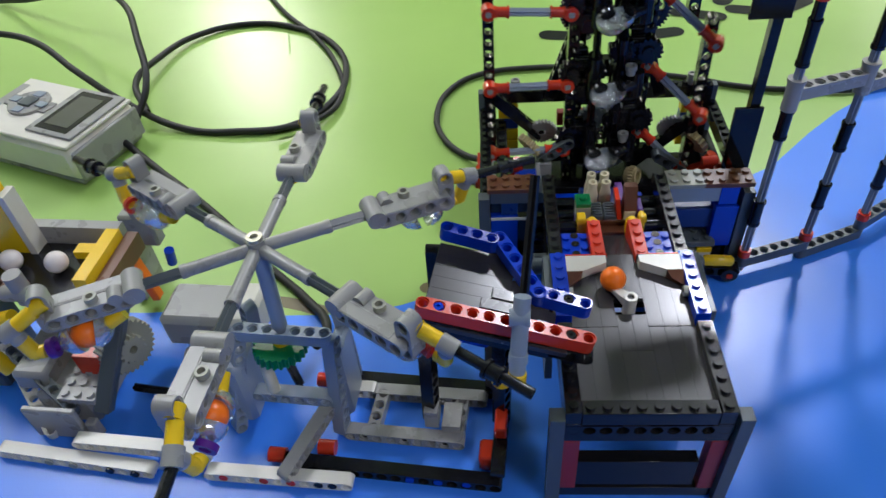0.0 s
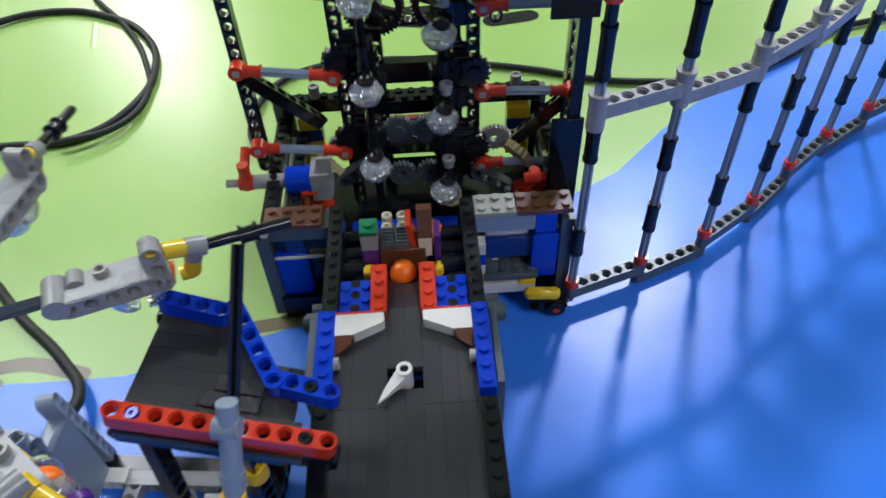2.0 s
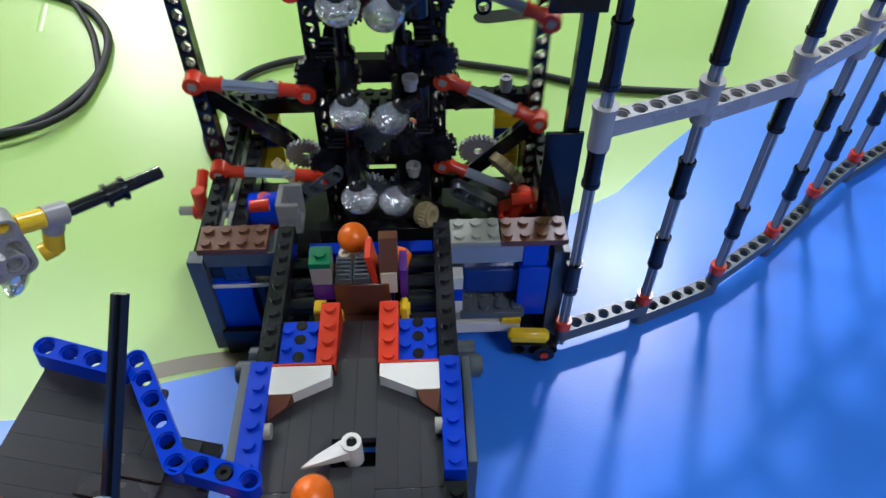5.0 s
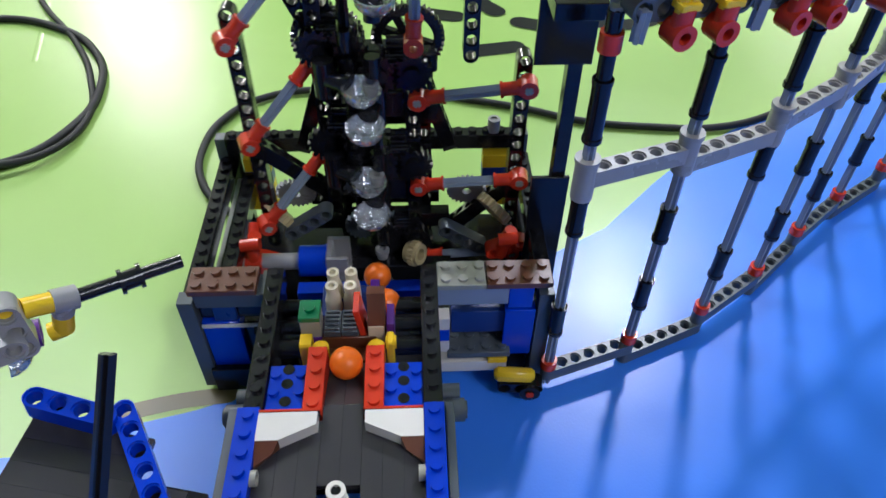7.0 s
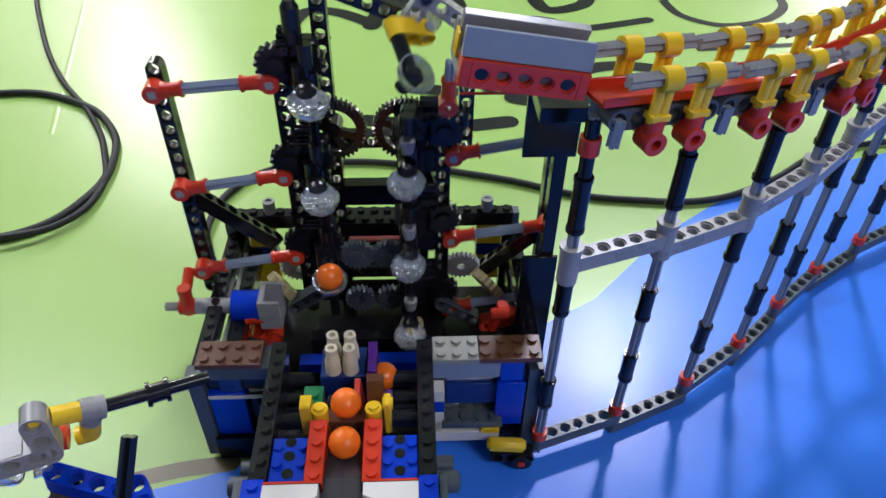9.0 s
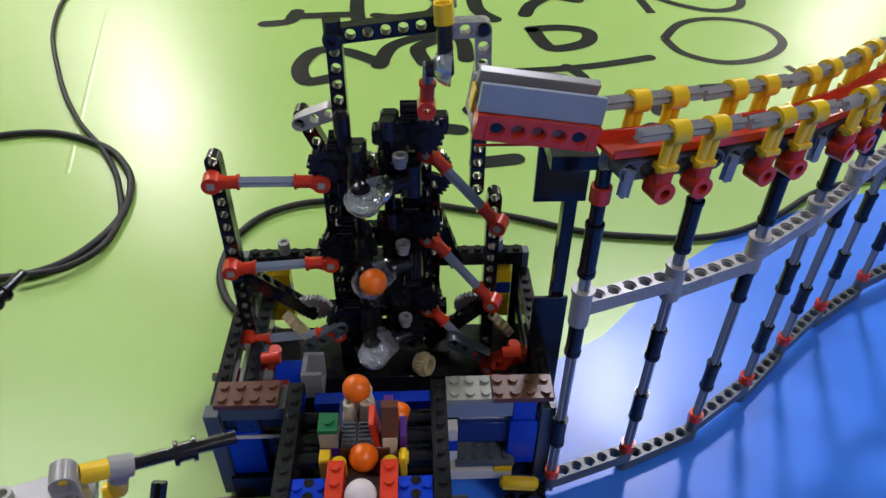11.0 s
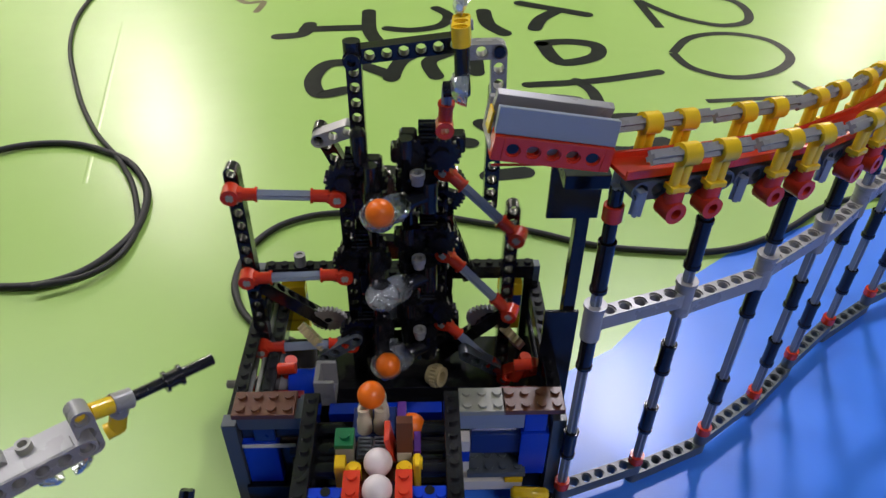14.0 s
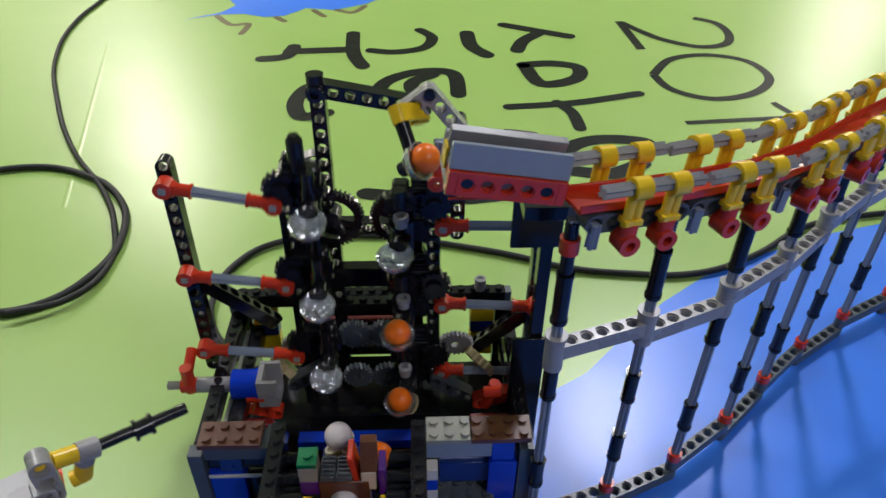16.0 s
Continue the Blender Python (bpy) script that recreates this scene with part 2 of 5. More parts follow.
        for e in bm.edges:
            e.smooth = len(e.link_faces) == 2 and e.calc_face_angle(0) < 0.65
        for f in bm.faces:
            f.smooth = True
        bm.to_mesh(me)
        bm.free()
        return me


def part(name, shape, material, parent, label=""):
    ob = new(name, shape.mesh(name, material) if isinstance(shape, Shape) else shape)
    ob.parent = parent
    return tagged(ob, label)


def thing(name, label, category, group="", kind="", at=None):
    ob = new(name)
    ob.empty_display_size = 0.01
    if at is not None:
        ob.matrix_world = at
    return tagged(ob, label, category, group, kind)


def single(name, shape, material, label, category, group="", kind=""):
    ob = new(name, shape.mesh(name, material))
    return tagged(ob, label, category, group, kind)


def T(x=0, y=0, z=0, rx=0, ry=0, rz=0):
    return pose(x, y, z, rx, ry, rz)


def along(p, q):
    """A pose at p whose x axis points to q."""
    d = Vector(q) - Vector(p)
    return Matrix.Translation(p) @ d.to_track_quat("X", "Z").to_matrix().to_4x4()


def metres(m):
    m = m.copy()
    m.translation = m.translation * S
    return m


# ---- the room and the printed sheet ----
COAST = [(-260, -30), (-110, -8), (-60, -1), (-40, 0.6), (-32, 1.0), (-27, 1.8), (-24, 1.2), (-20, 1.5), (-17, 1.8), (-14, 2.8), (-12, 3.8), (-9, 4.8), (-4, 7), (2, 11), (7, 15), (10, 16.8), (14, 19.6), (18, 24.4), (21, 27.6), (25, 31), (29.5, 33.6), (36, 37.2), (44, 40), (70, 52), (120, 66), (380, 120)]


def sheet(points, y_edge, z=0.0):
    s = Shape()
    for (xa, ya), (xb, yb) in zip(points, points[1:]):
        q = [(xa, ya, z), (xb, yb, z), (xb, y_edge, z), (xa, y_edge, z)]
        s.add(q, [(0, 1, 2, 3)] if y_edge > 0 else [(3, 2, 1, 0)])
    return s


single("ground", sheet(COAST, 700), MAT_GREEN, "glossy green area of a large printed sheet", "printed sheet", kind="structure")
single("ground_water", sheet(COAST, -260), MAT_BLUE, "glossy blue area of a large printed sheet", "printed sheet", kind="structure")

walls = (("wall_north", (-265, 700, 0, 385, 712, 205)), ("wall_south", (-265, -272, 0, 385, -260, 205)), ("wall_west", (-277, -272, 0, -260, 712, 205)), ("wall_east", (380, -272, 0, 395, 712, 205)))
for name, b in walls:
    single(name, Shape().box(*b, c=0.5), WALLPAINT, "plain painted room wall", "wall", kind="structure")
single("ceiling", Shape().box(-277, -272, 210, 395, 712, 220, c=0.5), WALLPAINT, "plain pale grey ceiling", "ceiling", kind="structure")
# a panel for each entry, the added fill too
for lx, ly, sx, sy, power, colour in LAMPS_AND_FILL:
    lamp = thing("ceiling_lamp_or_fill", "bright rectangular ceiling panel, for lamps and an added fill", "lamp", "ceiling lamps", at=pose(lx, ly, 2.07))
    part("lamp_frame", Shape().box(-sx * 52, -sy * 52, 0.6, sx * 52, sy * 52, 3), WHITE, lamp)
    part("diffuser", Shape().box(-sx * 50, -sy * 50, 0.1, sx * 50, sy * 50, 0.6), LAMPGLOW, lamp)


def stroke(points, width, z=0.05, ends=True):
    """A flat inked stroke along a line."""
    s = Shape()
    pts = [Vector((x, y, 0)) for x, y in points]
    fine = []
    for i in range(len(pts) - 1):
        p0, p1, p2, p3 = pts[max(i - 1, 0)], pts[i], pts[i + 1], pts[min(i + 2, len(pts) - 1)]
        for k in range(6):
            u = k / 6
            fine.append(0.5 * (2 * p1 + (p2 - p0) * u + (2 * p0 - 5 * p1 + 4 * p2 - p3) * u * u + (3 * p1 - p0 - 3 * p2 + p3) * u ** 3))
    fine.append(pts[-1])
    vs, fs = [], []
    for i, p in enumerate(fine):
        d = (fine[min(i + 1, len(fine) - 1)] - fine[max(i - 1, 0)]).normalized()
        n = Vector((-d.y, d.x, 0)) * width / 2
        vs += [(p.x + n.x, p.y + n.y, z), (p.x - n.x, p.y - n.y, z)]
    for i in range(len(fine) - 1):
        fs.append((2 * i, 2 * i + 1, 2 * i + 3, 2 * i + 2))
    s.add(vs, fs)
    if ends:
        for p in (fine[0], fine[-1]):
            ring = [(p.x + width / 2 * math.cos(a * math.pi / 6), p.y + width / 2 * math.sin(a * math.pi / 6), z + 0.01) for a in range(12)]
            s.add(ring, [tuple(range(12))])
    return s


WRITING = (
    ("printed_digit", 1.3, False, [[(27.4, 92.0), (28.8, 81.0)], [(27.6, 91.6), (30.5, 87.2), (33.2, 84.4), (37.4, 82.5), (41.2, 84), (42.6, 88), (41.9, 92.3), (39.0, 94.3)]]),
    ("printed_digit", 1.2, False, [[(28.8, 72.4), (32.1, 77.7), (37.4, 79.6), (42.4, 77.6), (43.5, 72.2), (40.0, 67.5), (34.6, 65.6), (30.2, 68.0), (28.8, 72.4)]]),
    ("printed_digit", 0.9, False, [[(29.9, 59.0), (43.3, 61.3)], [(43.3, 61.3), (41.6, 65.0)]]),
    ("printed_letter", 2.0, True, [[(10.0, 89.2), (19.2, 85.3)], [(14.8, 86.1), (12.6, 83), (11.6, 79.5)]]),
    ("printed_letter", 2.0, True, [[(12.2, 74.4), (16, 75.2), (19.3, 74), (18.6, 70.4), (14.2, 68.6), (12.4, 74.0)]]),
    ("printed_letter", 1.5, True, [[(9.9, 61.8), (18, 63.5), (25.9, 66.5)], [(15.7, 63.3), (17.2, 60.8), (17.7, 56.9)]]),
    ("printed_letter", 2.0, True, [[(14.6, 49.5), (16.6, 52.9), (20, 54.5), (24.2, 54.2), (24.5, 52.8)], [(15.6, 47.6), (19.8, 47.2), (23.2, 49.4)]]),
    ("printed_letter", 2.0, True, [[(-22.3, 74.1), (-19.4, 75.2), (-19.0, 78.6)], [(-19.2, 76.9), (-11.1, 78.2)], [(-11.6, 84.0), (-10.6, 77), (-8.8, 72.6)]]),
    ("printed_letter", 1.7, True, [[(-8.3, 78.0), (-4.9, 77.7), (-1.2, 79.6), (-0.3, 83.4), (-2.2, 86.2)]]),
    ("printed_letter", 2.2, True, [[(4.6, 85.4), (5.3, 80.6), (7.4, 77.5)]]),
    ("printed_letter", 2.0, True, [[(-6.2, 62.5), (-5.2, 68), (-1.3, 71.3), (3.0, 71.0), (3.9, 64.8)], [(-0.9, 63.4), (-2.0, 67.6), (0.4, 70.5)], [(-11.2, 58.9), (-13.9, 57.8), (-15.3, 61.6), (-14.2, 66), (-10.5, 66), (-6, 63)]]),
    ("printed_letter", 2.0, True, [[(5.4, 41.7), (8.8, 42.6)], [(-4.4, 42.0), (-0.8, 41.6)], [(-0.4, 48.5), (3.4, 47.8)], [(4.6, 52), (7.2, 49)], [(9.5, 47), (13.6, 45.8)]]),
)
for name, width, ends, lines in WRITING:
    s = Shape()
    for i, pts in enumerate(lines):
        t = stroke(pts, width, 0.05 + 0.015 * i, ends)
        s.add(t.v, t.f)
    single(name, s, INK, "black brush-like printed character on the green sheet" if ends else "thin black printed digit on the green sheet", "printed character", "printed characters", kind="structure")
isle = Shape().add([(x, y, 0.03) for x, y in ((-37.5, 88.0), (-33, 90.6), (-29.2, 91.2), (-26, 90.1), (-23.0, 90.8), (-20.4, 94.5), (-16, 94), (-11.9, 96.8), (-6, 104), (-2, 130), (-60, 135), (-42, 112), (-35, 100), (-31.5, 95), (-33, 91.5))], [tuple(range(15))])
single("ground_inlet", isle, MAT_BLUE, "small printed blue inlet on the green sheet", "printed sheet", kind="structure")
for pts in ([(-33, 90), (-30, 86.5), (-27.5, 87), (-27.5, 83)], [(-26, 1.9), (-23, 2.6), (-19.5, 1.9)], [(-12.5, 4.5), (-10, 5.3), (-7.5, 5.8)], [(-24, 90), (-22.5, 88.5)], [(-19, 93.5), (-17, 91)], [(-15.5, 94), (-13, 93), (-11.5, 96)]):
    single("printed_shore", stroke(pts, 1.0, 0.02), SHORE, "brown printed shore line on the green sheet", "printed sheet", "shore lines", kind="structure")



def crease(x0, y0, x1, y1, width=0.5, high=0.06):
    """A low ridge where the sheet was folded."""
    p, q = Vector((x0, y0, 0)), Vector((x1, y1, 0))
    d = (q - p).normalized()
    n = Vector((-d.y, d.x, 0)) * width / 2
    up = Vector((0, 0, high))
    low = Vector((0, 0, 0.004))
    return Shape().add([p + n + low, p + up, p - n + low, q + n + low, q + up, q - n + low], [(0, 1, 4, 3), (1, 2, 5, 4)])


single("ground_crease", crease(-32.1, 38.0, -44.6, 78.0, 0.5, 0.045), MAT_GREEN, "low fold line in the green printed sheet", "printed sheet", kind="structure")


# ---- cables ----
def cable(points, r=0.27, label="black flat rubber motor cable lying on the sheet"):
    cu = bpy.data.curves.new("cable", "CURVE")
    cu.dimensions, cu.resolution_u, cu.bevel_depth, cu.bevel_resolution = "3D", 8, r * S, 2
    sp = cu.splines.new("BEZIER")
    sp.bezier_points.add(len(points) - 1)
    for bp, (x, y, z) in zip(sp.bezier_points, points):
        bp.co = (x * S, y * S, z * S)
        bp.handle_left_type = bp.handle_right_type = "AUTO"
    cu.materials.append(CABLE)
    return tagged(new("cable", cu), label, "cable", "motor cables")


Z = 0.34
cable([(x, y, z) for x, y, z in ((-64, 34, 5), (-56, 31.4, 5.2), (-49, 27, 4), (-44.5, 25.3, 2), (-37.9, 23.3, Z), (-32.7, 23.0, Z), (-27.6, 24.2, Z), (-24.9, 28.3, Z), (-24.7, 33.6, Z), (-27.4, 39.5, Z), (-32.1, 43.2, Z), (-38.5, 44.5, Z), (-43.6, 41.6, 0.5), (-45.7, 35.3, 1), (-45.4, 29.6, 1.5), (-42.4, 25.1, 1))], 0.34)
cable([(-74, 51, 0.5), (-67.7, 48, 2), (-61, 45, 4), (-56, 44, 5), (-50, 39.5, 5.5), (-45, 32, 5), (-42.2, 26, 3), (-42.6, 23.6, 1.4)], 0.34)
cable([(-52.5, 125, Z), (-52.6, 95, Z), (-52.3, 85, Z), (-49.1, 72.4, Z), (-42.7, 59.3, Z), (-35.4, 47.7, Z), (-29.3, 40.5, Z), (-26.0, 35, Z), (-24.2, 29.4, Z), (-25.4, 24.8, 0.6), (-29, 22.6, 0.9)])
cable([(-42.5, 20, 1.4), (-38, 17, Z), (-33.8, 13.8, Z), (-29.3, 10.1, Z), (-24.8, 5.9, Z), (-20.9, 2.7, Z), (-18.5, -0.3, 1.0), (-18.6, -2.4, 1.6)], 0.34)
cable([(-8.0, 17.5, 1.5), (-11.3, 20, Z), (-13.4, 22.5, Z), (-14.4, 26.2, Z), (-13.6, 30.5, Z), (-11.2, 33.2, Z), (-6, 34.6, Z), (0, 34.6, Z), (4.1, 33.8, Z), (9.0, 32.7, Z), (13.6, 31.2, Z), (18.2, 30.7, Z), (24.3, 31.0, Z), (29.7, 33.6, Z), (36.3, 38.6, Z), (44.3, 41.1, Z), (60, 44, Z), (90, 60, Z)], 0.28, "thin black cable curving away behind the lift")


# ---- the ball lift with its hopper ----
LIFT = pose(0, 0, 0, 0, 0, 4.5)
lift = thing("ball_lift", "large black brick-built ball lift with clear cups, standing on the sheet", "ball machine", at=LIFT)


def beam_y(x, y0, z, n, m=None):
    """A studded beam along y, its top at z."""
    return Shape().brick(x, y0, z - 0.96, 1, n)


# hopper floor: long grey tiles, the middle pair with a gap for the stirrer
TILE = Shape().box(0.002, 0.001, -0.3, 0.798, 0.999, 0, c=0.006).mesh("tile", TILEGREY)


def tile(x, y0, y1, z, parent=None, rx=0):
    ob = new("tile", TILE)
    ob.parent = parent or lift
    ob.matrix_basis = metres(T(x, y0, z, rx)) @ Matrix.Diagonal((1, y1 - y0, 1, 1))
    return ob


for i in range(8):
    x = -3.2 + 0.8 * i
    if i in (3, 4):
        for y0, y1, z in ((-9.6, -6.41, 7.7), (-6.4, -3.95, 7.7), (-2.85, 0.6, 7.71)):
            tile(x, y0, y1, z)
        tile(x, 0.62, 3.5, 7.69, rx=-20)
    else:
        for y0, y1 in ((-9.6, -4.81), (-4.8, -0.1)):
            tile(x, y0, y1, 7.7)
part("hopper_base", Shape().box(-3.2, -9.6, 6.9, 3.2, -4.0, 7.35).box(-3.2, -2.8, 6.9, 3.2, 0.4, 7.3).box(-3.2, -4.0, 6.9, -0.9, -2.8, 7.3).box(0.9, -4.0, 6.9, 3.2, -2.8, 7.3).box(-1, -4.0, 6.4, 1, -2.8, 6.6), BLACK, lift)
part("side_wall", Shape().brick(-4.0, -10.4, 7.2, 1, 7).box(-4.0, -10.4, 6.3, -3.2, 0.4, 7.18), BLACK, lift)
part("side_wall", Shape().brick(3.2, -10.4, 7.2, 1, 7).box(3.2, -10.4, 6.3, 4.0, 0.4, 7.18), BLACK, lift)
fw = Shape().brick(-3.2, -10.4, 7.1, 8, 1)
part("front_wall", fw, BLACK, lift)
hb = Shape().liftarm(10, T(-3.6, -10.02, 6.65, 90), square=True)
part("front_beam", hb, BLACK, lift)
part("front_rail", Shape().box(-4.0, -10.35, 5.62, 4.0, -9.6, 6.22), BLACK, lift)
part("foot_rail", Shape().box(-3.2, -10.2, 1.0, 3.0, -9.5, 3.4).box(-4.0, -10.3, 0.1, 4.0, -9.6, 0.95), BLACK, lift)
for sx in (-1, 1):
    part("wall_block", Shape().box(sx * 3.2, -4.5, 7.19, sx * 4.0, 0.25, 8.3).studs(3.2 if sx > 0 else -4.0, -4.5, 8.3, 1, 6), BLUE, lift, "tall blue brick wall of the hopper")
    part("leg", Shape().box(sx * 3.2, -10.35, 0.98, sx * 4.0, -9.6, 5.6), DRED, lift, "red front leg of the hopper")
    part("corner_post", Shape().box(sx * 4.05, -10.7, 0.1, sx * 4.7, -9.9, 7.9), DGREY, lift)
    part("corner_post", Shape().box(sx * 4.05, -4.1, 2.2, sx * 4.4, 0.4, 8.0), DGREY, lift)
    part("knob", Shape().cyl((sx * 4.0, 0.9, 6.6), (sx * 4.9, 0.9, 6.6), 0.5).cyl((sx * 4.9, 0.9, 6.6), (sx * 5.0, 0.9, 6.6), 0.38), DGREY, lift)
    part("knob", Shape().cyl((sx * 4.0, 2.3, 5.7), (sx * 4.8, 2.3, 5.7), 0.45), DGREY, lift)
    part("bush", Shape().tube((sx * 2.95, -2.6, 8.0), (sx * 3.35, -2.6, 8.0), 0.3, 0.15), OLDGREY, lift)
    # guide wedges
    inner, outer = sx * 0.92, sx * 3.18
    top = [(outer, -0.05, 8.32), (inner, -0.05, 8.32), (inner, -0.6, 8.32), (sx * 2.3, -1.25, 8.32), (outer, -1.25, 8.32)]
    low = [(x, y, 7.71) for x, y, z in top]
    wedge = Shape().add(top + low, [(0, 1, 2, 3, 4), (9, 8, 7, 6, 5)] + [(i, i + 5, (i + 1) % 5 + 5, (i + 1) % 5) for i in range(5)])
    part("guide_wedge", wedge, WHITE, lift, "white sloped guide brick")
    sl = [(sx * 2.3, -1.27, 8.31), (outer, -1.27, 8.31), (outer, -1.27, 7.71), (sx * 2.3, -1.27, 7.71), (outer, -2.1, 7.9), (outer, -2.1, 7.71), (sx * 2.5, -1.7, 8.1)]
    part("slope_brick", Shape().add(sl, [(0, 1, 2, 3), (0, 6, 4, 1), (3, 2, 5), (1, 4, 5, 2), (0, 3, 6), (3, 5, 4, 6)]), BROWN, lift)
    part("trim_plate", Shape().box(sx * 0.85, 0.0, 8.0, sx * 3.18, 0.12, 8.3), RED, lift)
    part("trim_plate", Shape().box(sx * 0.85, -0.04, 7.8, sx * 3.18, -0.01, 8.3), BLACK, lift)
    x0 = 1.6 if sx > 0 else -3.2
    bb = Shape().box(x0, 0.14, 6.2, x0 + 1.59, 2.75, 7.5)
    for j in range(3):
        for i in (0, 1):
            bb.stud(x0 + 0.28 + 1.03 * i, 0.55 + 0.85 * j, 7.5, r=0.22)
    part("guide_block", bb, BLUE, lift, "blue studded brick beside the ball channel")
    # solid black discs paint the shade of holes in the brick top
    for yy in (0.95, 1.8, 2.5):
        part("hole", Shape().cyl((x0 + 0.8, yy, 7.4), (x0 + 0.8, yy, 7.54), 0.24), BLACK, lift)
    x1 = 0.82 if sx > 0 else -1.6
    part("channel_wall", Shape().brick(x1, 0.14, 6.0, 1, 4, 2.0), RED, lift, "red studded brick lining the ball channel")
    part("gate_axle", Shape().cyl((sx * 1.9, 5.2, 6.2), (sx * 3.1, 5.2, 6.2), 0.3).cyl((sx * 2.3, 5.2, 5.4), (sx * 3.1, 5.2, 5.4), 0.3), BLACK, lift)
    part("channel_beam", beam_y(3.2 if sx > 0 else -4.0, 0.27, 7.7, 10), BLACK, lift)
    part("support", Shape().box(sx * 3.25, 0.5, 0.1, sx * 3.95, 7.2, 5.6), BLACK, lift)
    for k, (yy, zz) in enumerate(((4.3, 6.6), (5.6, 6.4), (6.9, 6.3))):
        part("bush", Shape().cyl((sx * 2.0, yy, zz), (sx * 3.2, yy, zz), 0.42).cyl((sx * 1.9, yy, zz), (sx * 2.0, yy, zz), 0.3), BLACK, lift)
# stirrer
stirrer = part("stirrer", Shape().tube((0, 0, -0.5), (0, 0, 0.75), 0.36, 0.2).add([(0.2, -0.3, 0.62), (0.2, 0.3, 0.62), (1.25, 0.16, 0.5), (1.9, 0.0, 0.35), (1.25, -0.16, 0.5), (0.2, -0.3, 0.1), (0.2, 0.3, 0.1), (1.25, 0.12, 0.2), (1.85, 0, 0.25), (1.25, -0.12, 0.2)], [(0, 4, 3, 2, 1), (5, 6, 7, 8, 9), (0, 5, 9, 4), (4, 9, 8, 3), (3, 8, 7, 2), (2, 7, 6, 1), (0, 1, 6, 5)]), WHITE, lift, "white tooth-shaped stirrer turning in the hopper floor")
stirrer.matrix_basis = metres(T(0.0, -3.4, 7.75))
part("stirrer_shaft", Shape().axle((0, -3.4, 6.6), (0, -3.4, 8.4), 0.2), BLACK, lift)

# three stepping decks behind the channel, each rising as its neighbour sinks
deck_gate = part("gate_deck", Shape().box(-1.15, 3.62, 5.0, 1.15, 4.36, 6.58, c=0.05), BROWN, lift, "brown lifting deck at the end of the channel")
for sx in (-1, 1):
    part("round_stud", Shape().cyl((sx * 1.21, 3.75, 5.6), (sx * 1.21, 3.75, 7.45), 0.38, 18).cyl((sx * 1.21, 3.75, 7.45), (sx * 1.21, 3.75, 7.63), 0.24), YELLOW, deck_gate)
    gp = Shape().box(sx * 1.66, 3.6, 5.6, sx * 2.0, 4.35, 7.75, c=0.08)
    gp.cyl((sx * 1.62, 3.98, 7.4), (sx * 2.08, 3.98, 7.4), 0.3)
    part("gate_plate", gp, YELLOW, deck_gate)
deck_grille = part("grille_deck", Shape().box(-1.2, 4.4, 4.6, 1.2, 5.75, 7.05, c=0.05), BROWN, lift, "brown lifting deck topped with grille tiles")
for x0 in (-1.12, -0.34):
    gr = Shape().box(x0, 4.45, 7.06, x0 + 0.74, 5.7, 7.4)
    for j in range(5):
        gr.box(x0 + 0.08, 4.53 + 0.24 * j, 7.4, x0 + 0.66, 4.65 + 0.24 * j, 7.56, c=0.01)
    part("grille", gr, DGREY, deck_grille, "dark grey grille tile")
part("side_brick", Shape().box(-2.1, 4.5, 6.0, -1.22, 5.5, 7.0), PURPLE, deck_grille)
part("side_brick", Shape().box(-2.1, 4.5, 7.02, -1.22, 5.5, 8.05), OLDGREY, deck_grille)
part("side_plate", Shape().box(-2.12, 4.48, 8.06, -1.2, 5.55, 8.36).stud(-1.66, 5.0, 8.36), GREEN, deck_grille)
part("stop_face", Shape().box(0.85, 4.45, 6.4, 1.55, 4.75, 7.7), CREAM, deck_grille)
sb = [(0.85, 4.48, 7.72), (1.62, 4.48, 7.72), (1.62, 5.6, 9.1), (0.85, 5.6, 9.1), (0.85, 5.6, 6.6), (1.62, 5.6, 6.6), (0.85, 4.78, 6.6), (1.62, 4.78, 6.6), (0.85, 4.78, 7.71), (1.62, 4.78, 7.71), (0.85, 5.15, 9.1), (1.62, 5.15, 9.1)]
part("stop_block", Shape().add(sb, [(0, 1, 11, 10), (10, 11, 2, 3), (3, 2, 5, 4), (4, 5, 7, 6), (6, 7, 9, 8), (8, 9, 1, 0), (0, 10, 3, 4, 6, 8), (1, 9, 7, 5, 2, 11)]), BROWN, deck_grille, "brown sloped stop brick")
part("stop_cheek", Shape().box(-0.14, -0.1, 0, 0.14, 1.1, 2.0, T(0.66, 4.6, 6.7, 0, -8)), RED, deck_grille)
part("stop_cheek", Shape().box(1.66, 4.5, 5.9, 2.0, 5.7, 7.8), PURPLE, deck_grille)
deck_cone = part("cone_deck", Shape().box(-1.5, 6.3, 4.4, 0.75, 8.2, 6.5, c=0.05), DBLUE, lift, "blue lifting deck with four cones")
part("cone_cheek", Shape().box(0.8, 6.3, 4.6, 1.25, 8.2, 6.9), PURPLE, deck_cone)
for x in (-0.86, -0.02):
    for y in (6.72, 7.56):
        part("cone", Shape().cyl((x, y, 6.5), (x, y, 7.2), 0.4, 16, 0.38).cyl((x, y, 7.2), (x, y, 7.9), 0.38, 16, 0.22).tube((x, y, 7.85), (x, y, 8.15), 0.29, 0.16, 16), CREAM, deck_cone, "small cream cone brick")
part("cross_bar", Shape().box(-3.2, 9.6, 3.6, 3.2, 10.4, 4.3), BLUE, lift)

